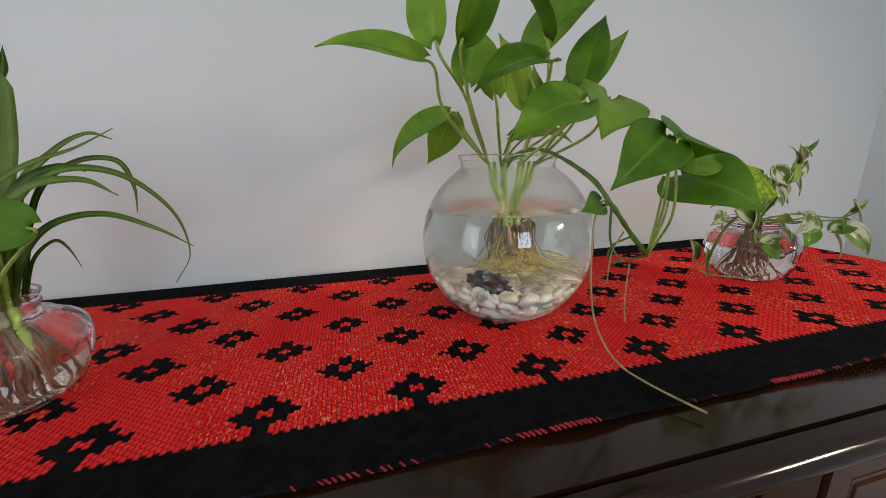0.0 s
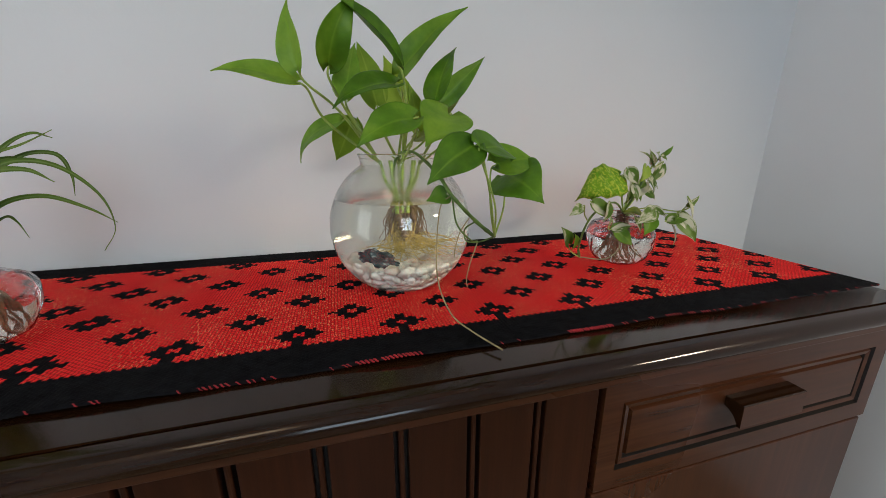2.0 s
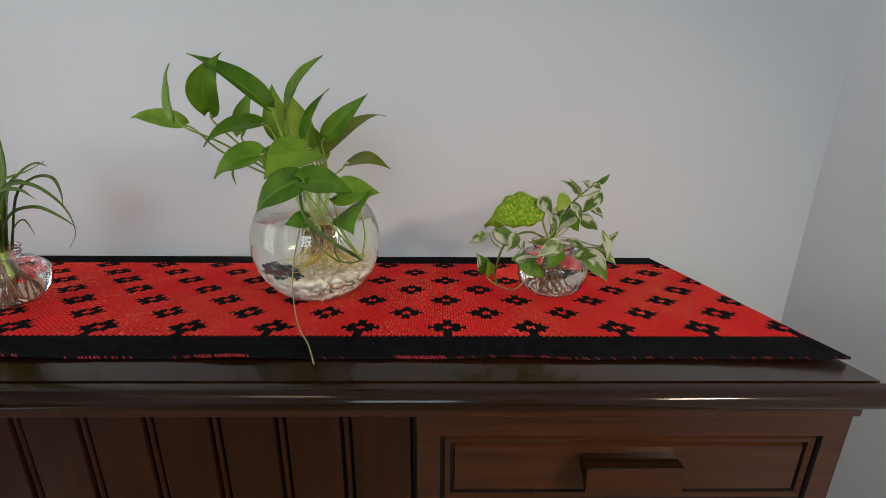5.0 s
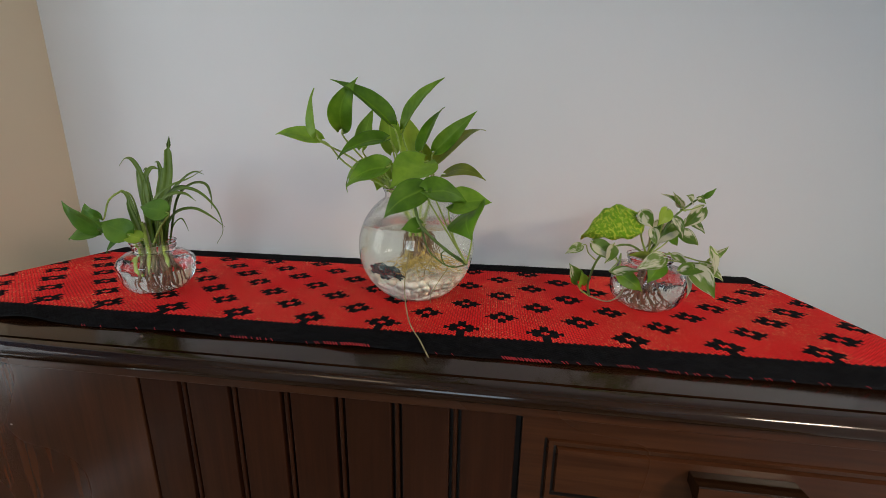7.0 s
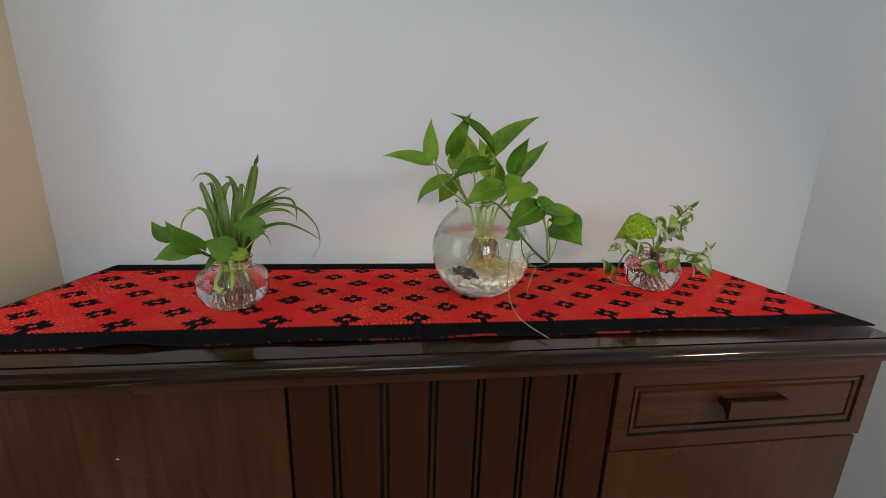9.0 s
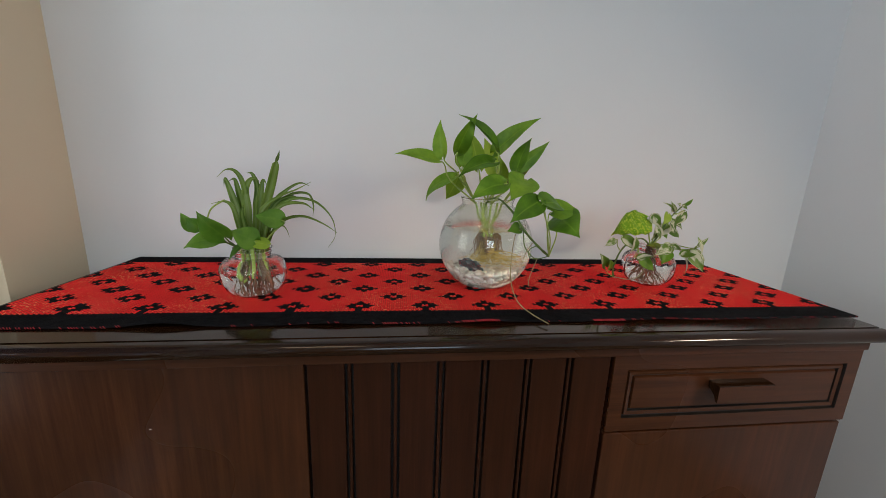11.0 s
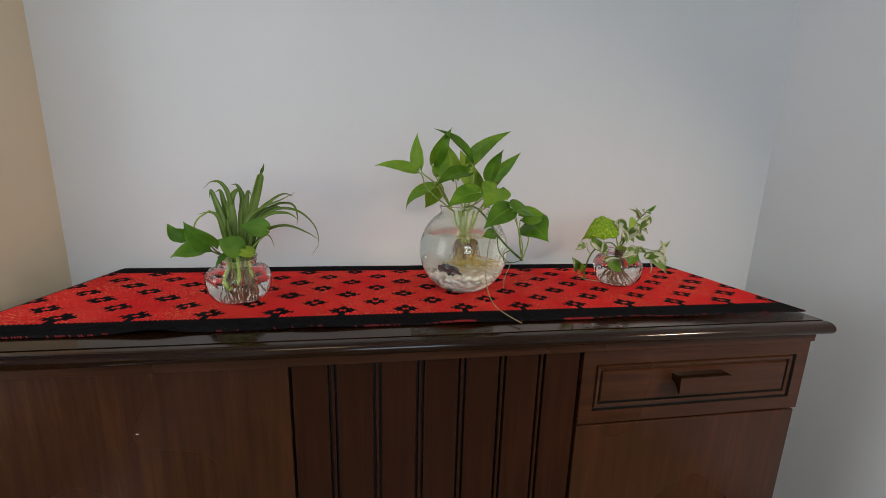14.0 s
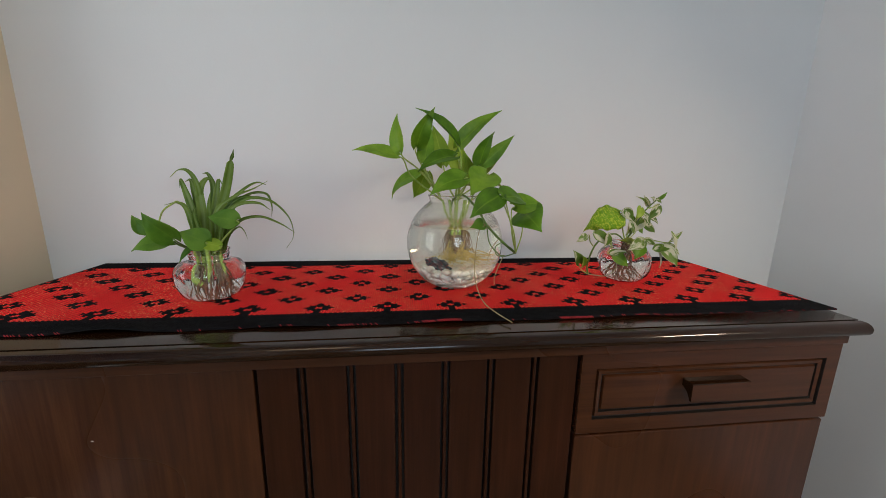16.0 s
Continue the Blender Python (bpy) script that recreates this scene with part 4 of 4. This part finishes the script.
for k in range(10):
    a = 1.25 * k
    d = 0.010 if k < 5 else 0.019
    x, y = LJ[0] + d * math.cos(a), LJ[1] + d * math.sin(a)
    under(part("stem", tube([(x, y, 0.935), (x + 0.002, y, 0.965), (x + 0.004 * math.cos(a), y + 0.004 * math.sin(a), 1.03)], 0.0026, 0.0038, 8), STEM if k % 2 else STEM_PALE, smooth=True), spider)
rng = random.Random(21)
roots = bmesh.new()
for k in range(34):
    a, d = rng.uniform(0, 6.28), rng.uniform(0.004, 0.036)
    x, y = LJ[0] + 0.012 * math.cos(a), LJ[1] + 0.012 * math.sin(a)
    tube([(x, y, 0.955), (x + 0.4 * d * math.cos(a), y + 0.4 * d * math.sin(a), 0.935), (LJ[0] + d * math.cos(a), LJ[1] + d * math.sin(a), 0.915), (LJ[0] + d * math.cos(a + 0.5), LJ[1] + d * math.sin(a + 0.5), 0.907)], rng.uniform(0.0007, 0.0024), 0.0006, 6, 5, roots)
tagged(under(part("roots", roots, ROOT_DARK, label="thick brown roots", smooth=True), spider), kind="stuff")

# pothos cuttings in the same jar
cutting = tagged(empty("pothos_cutting", (LJ[0] - 0.01, LJ[1] - 0.02, 0.93)), "pothos cutting with dark heart leaves beside the spider plant", "plant")
LF = (LJ[0] - 0.014, LJ[1] - 0.026, 0.996)
add_leaf(cutting, (-0.343, 0.308, 1.020), (-0.397, 0.297, 1.006), 0.046, (-0.1, -0.6, 0.75), LEAF_DARK, bend=0.12, fold=0.1, foot=LF, sway=(0.0, -0.006, 0.004), stem_mat=VINE)
add_leaf(cutting, (-0.320, 0.286, 1.030), (-0.352, 0.266, 1.078), 0.054, (-0.35, -0.9, 0.1), LEAF_DARK, bend=0.05, fold=0.15, foot=LF, sway=(0.0, -0.01, 0.004), stem_mat=VINE)
add_leaf(cutting, (-0.392, 0.350, 1.035), (-0.414, 0.345, 1.055), 0.030, (-0.3, -0.8, 0.4), LEAF_DARK, foot=(-0.352, 0.368, 1.088), stem_mat=STEM, sway=(-0.002, 0, 0.008))
add_leaf(cutting, (-0.408, 0.352, 1.030), (-0.430, 0.360, 1.062), 0.022, (0.4, -0.85, 0.2), LEAF_DARK, foot=(-0.392, 0.350, 1.036))
under(part("stalk", tube([(-0.352, 0.368, 1.088), (-0.335, 0.370, 1.075), (-0.322, 0.366, 1.02), (-0.314, 0.362, 0.96)], 0.0014, 0.002), STEM, smooth=True), cutting)
add_leaf(cutting, (-0.272, 0.292, 1.022), (-0.308, 0.284, 1.042), 0.044, (0.1, -0.8, 0.5), LEAF_DARK, bend=0.06, fold=0.08, foot=LF)
add_leaf(cutting, (-0.250, 0.294, 1.014), (-0.292, 0.296, 1.020), 0.026, (0.1, -0.7, 0.7), LEAF_YELLOW, bend=0.06, fold=0.1, foot=LF)
add_leaf(cutting, (-0.235, 0.336, 1.055), (-0.284, 0.336, 1.062), 0.040, (0.1, -0.85, 0.4), LEAF_DARK, bend=0.05, fold=0.08, foot=(LJ[0] + 0.02, LJ[1] - 0.02, 0.99))
add_leaf(cutting, (-0.300, 0.305, 1.012), (-0.318, 0.290, 0.985), 0.012, (-0.3, -0.9, 0.1), LEAF_DARK, foot=LF)
under(part("stem", tube([LF, (-0.318, 0.352, 0.97), (-0.322, 0.348, 0.945), (-0.314, 0.352, 0.930)], 0.0022, 0.0032, 8), STEM, smooth=True), cutting)

# ---- variegated pothos in the other jar ----
marble = tagged(empty("variegated_pothos", (*RJ, 0.92)), "variegated cream and green pothos trailing from a glass jar", "plant")
RC = (0.612, 0.425, 0.992)
add_leaf(marble, (0.577, 0.404, 1.062), (0.491, 0.398, 1.028), 0.068, (-0.15, -0.72, 0.60), LEAF_GOLD, bend=0.14, fold=0.02, foot=RC, label="bright lime speckled crumpled leaf", ripple=1.0)
under(part("stalk", tube([RC, (0.622, 0.410, 1.030), (0.640, 0.410, 1.065), (0.687, 0.426, 1.100)], 0.0022, 0.0014), VINE, smooth=True), marble)


SH0 = (0.668, 0.352, 1.000)


def sprig(base, tip, width, face=(0, -0.8, 0.5), mat=LEAF_MARBLE, foot=None, bend=0.08, fold=0.2):
    add_leaf(marble, base, tip, width * 0.80, face, mat, bend=bend, fold=fold, foot=foot, r=0.0009, stem_mat=STEM)


sprig((0.652, 0.412, 1.078), (0.612, 0.405, 1.102), 0.020, (0.2, -0.6, 0.75), foot=(0.648, 0.411, 1.072))
sprig((0.650, 0.412, 1.082), (0.628, 0.400, 1.106), 0.016, (-0.5, -0.7, 0.2), foot=(0.648, 0.411, 1.072))
sprig((0.668, 0.418, 1.090), (0.652, 0.408, 1.100), 0.022, (0.3, -0.8, 0.4))
sprig((0.676, 0.420, 1.094), (0.690, 0.420, 1.086), 0.016, (0.3, -0.7, 0.5))
sprig((0.620, 0.396, 1.076), (0.606, 0.388, 1.052), 0.032, (0.2, -0.95, 0.1), LEAF_YELLOW, foot=(0.622, 0.412, 1.03))
sprig((0.584, 0.396, 1.072), (0.600, 0.388, 1.048), 0.030, (-0.4, -0.9, 0.1), foot=(0.622, 0.412, 1.03))
sprig((0.690, 0.430, 1.078), (0.664, 0.432, 1.042), 0.034, (0.2, -0.85, 0.3), foot=(0.650, 0.412, 1.075))
sprig((0.622, 0.425, 1.052), (0.606, 0.420, 1.008), 0.036, (0.4, -0.9, 0.2), foot=RC)
sprig((0.650, 0.425, 1.046), (0.618, 0.424, 1.012), 0.034, (-0.3, -0.9, 0.2), foot=RC)
sprig((0.672, 0.448, 1.030), (0.704, 0.448, 1.010), 0.036, (0.2, -0.8, 0.5), foot=RC)
sprig((0.648, 0.440, 1.030), (0.668, 0.446, 1.008), 0.030, (0.2, -0.8, 0.4), LEAF, foot=RC)
sprig((0.690, 0.462, 1.052), (0.716, 0.456, 1.030), 0.022, (0.2, -0.8, 0.4), foot=(0.655, 0.43, 1.04))
sprig((0.640, 0.410, 1.062), (0.654, 0.404, 1.030), 0.024, (0.3, -0.9, 0.2), foot=(0.632, 0.411, 1.046))
sprig((0.606, 0.402, 1.044), (0.612, 0.396, 1.016), 0.022, (-0.2, -0.9, 0.2), foot=RC)
sprig((0.690, 0.428, 1.096), (0.704, 0.424, 1.112), 0.012, (0.2, -0.9, 0.2), LEAF_DARK)
sprig((0.632, 0.380, 1.006), (0.654, 0.370, 0.990), 0.020, (0.1, -0.8, 0.5), foot=(0.640, 0.395, 1.004))
sprig((0.598, 0.380, 0.990), (0.606, 0.372, 0.964), 0.018, (0.3, -0.9, 0.2), foot=RC)
sprig((0.676, 0.352, 1.012), (0.692, 0.346, 1.030), 0.014, (0.2, -0.8, 0.4), foot=(0.672, 0.356, 1.004))
sprig((0.664, 0.352, 0.998), (0.694, 0.346, 0.976), 0.024, (0.4, -0.8, 0.3), foot=SH0)
# trailing shoots to the front corner
SH = SH0
under(part("stalk", tube([RC, (0.640, 0.395, 1.004), (0.668, 0.360, 1.002), (0.684, 0.345, 1.014)], 0.0014, 0.0009), STEM, smooth=True), marble)
under(part("stalk", tube([(0.615, 0.42, 0.992), (0.645, 0.385, 0.994), SH, (0.655, 0.340, 0.996)], 0.0013, 0.0010), STEM, smooth=True), marble)
sprig((0.668, 0.346, 1.024), (0.676, 0.340, 0.986), 0.026, (0.5, -0.8, 0.1), foot=(0.684, 0.345, 1.014))
sprig((0.646, 0.338, 0.996), (0.672, 0.322, 0.956), 0.037, (-0.3, -0.85, 0.35), foot=SH)
sprig((0.630, 0.342, 0.990), (0.662, 0.332, 0.994), 0.030, (0, -0.6, 0.8), foot=SH)
sprig((0.640, 0.344, 0.985), (0.638, 0.332, 0.950), 0.018, (0.6, -0.8, 0.1), foot=SH)
sprig((0.605, 0.350, 1.008), (0.566, 0.345, 0.988), 0.034, (0.1, -0.8, 0.5), LEAF_MARBLE, foot=(0.62, 0.40, 0.994))
sprig((0.604, 0.352, 0.996), (0.584, 0.342, 0.968), 0.034, (-0.2, -0.85, 0.4), LEAF, foot=(0.615, 0.40, 0.994))
sprig((0.600, 0.372, 1.000), (0.558, 0.366, 1.006), 0.022, (0, -0.7, 0.7), LEAF_OLIVE, foot=RC)
# shoots on the far side
under(part("stalk", tube([RC, (0.575, 0.405, 1.014), (0.545, 0.400, 1.010), (0.525, 0.408, 0.985), (0.516, 0.416, 0.940), (0.520, 0.417, 0.915)], 0.0018, 0.0022, 7, knot=0.3), VINE, smooth=True), marble)
under(part("stalk", tube([(0.520, 0.417, 0.915), (0.505, 0.420, 0.925), (0.494, 0.424, 0.942)], 0.0012, 0.0009), STEM, smooth=True), marble)
sprig((0.500, 0.424, 0.940), (0.482, 0.424, 0.972), 0.036, (0.3, -0.9, 0.2))
sprig((0.506, 0.418, 0.936), (0.500, 0.410, 0.962), 0.030, (0.4, -0.85, 0.2), LEAF)
sprig((0.490, 0.385, 1.014), (0.464, 0.380, 1.000), 0.022, (0, -0.8, 0.5), LEAF_MARBLE, foot=(0.522, 0.408, 0.985))
sprig((0.508, 0.382, 1.020), (0.552, 0.384, 0.990), 0.034, (-0.1, -0.85, 0.4), foot=(0.545, 0.400, 1.010))
sprig((0.538, 0.378, 1.016), (0.528, 0.376, 0.988), 0.030, (0.4, -0.85, 0.2), foot=(0.545, 0.400, 1.010))
sprig((0.552, 0.372, 0.972), (0.590, 0.372, 0.944), 0.034, (0, -0.9, 0.3), LEAF, foot=(0.56, 0.40, 1.0))
sprig((0.540, 0.366, 0.976), (0.580, 0.366, 0.980), 0.022, (0, -0.7, 0.6), foot=(0.56, 0.40, 1.0))
under(part("stalk", tube([(0.520, 0.417, 0.915), (0.540, 0.375, 0.922), (0.556, 0.362, 0.945), (0.556, 0.372, 0.972)], 0.0011, 0.0009), STEM_PALE, smooth=True), marble)
rng = random.Random(33)
roots = bmesh.new()
for k in range(40):
    a, d = rng.uniform(0, 6.28), rng.uniform(0.01, 0.040)
    x, y = RJ[0] + 0.010 * math.cos(a), RJ[1] + 0.010 * math.sin(a)
    tube([(x, y, 0.992), (x, y, 0.955), (RJ[0] + 0.6 * d * math.cos(a), RJ[1] + 0.6 * d * math.sin(a), 0.930), (RJ[0] + d * math.cos(a + 0.4), RJ[1] + d * math.sin(a + 0.4), 0.914), (RJ[0] + d * math.cos(a + 0.9), RJ[1] + d * math.sin(a + 0.9), 0.908)], rng.uniform(0.0007, 0.0017), 0.0006, 6, 4, roots)
tagged(under(part("roots", roots, ROOT_DARK, label="thin reddish brown roots", smooth=True), marble), kind="stuff")

# ---- red yarn ends along the runner's front hem ----
YARN = make_plain("red_yarn", (0.36, 0.014, 0.022), 0.85, 0.3, 200)
rng = random.Random(8)
hem = bmesh.new()
# share of the twisted stitches that show red, along the hem
BUSY = ((-0.70, -0.45, 0.45, 0.8), (-0.30, -0.12, 0.30, 0.8), (-0.12, -0.05, 0.25, 0.8), (-0.045, 0.033, 0.6, 0.9), (0.076, 0.108, 0.35, 0.8), (0.110, 0.178, 0.98, 1.3), (0.19, 0.35, 0.10, 0.7), (0.360, 0.425, 1.0, 1.3), (0.44, 0.50, 0.15, 0.7), (0.505, 0.605, 0.6, 0.65), (0.63, 0.90, 0.22, 0.7))
x = RX0 + 0.006
while x < RX1 - 0.004:
    share, size = next(((p, q) for a, b, p, q in BUSY if a < x < b), (0.05, 0.6))
    if rng.random() < share:
        y = RY0 + edge_wave(x)
        z = CLOTH - 0.0006 + sag(x, RY0)
        r = 0.0009 * size * rng.uniform(0.8, 1.15)
        lean = rng.uniform(0.0016, 0.0028)
        tube([(x - lean, y + 0.0012 * size, z + 0.0003), (x - 0.3 * lean, y + 0.0004, z + 0.0006), (x + 0.4 * lean, y - 0.0010, z - 0.0004), (x + lean, y - 0.0006, z - 0.0016)], r, r * 0.8, 6, 3, hem)
    x += rng.uniform(0.0038, 0.0050)
tagged(under(part("hem_stitches", hem, YARN, label="red yarn ends along the hem", smooth=True), runner), kind="stuff")
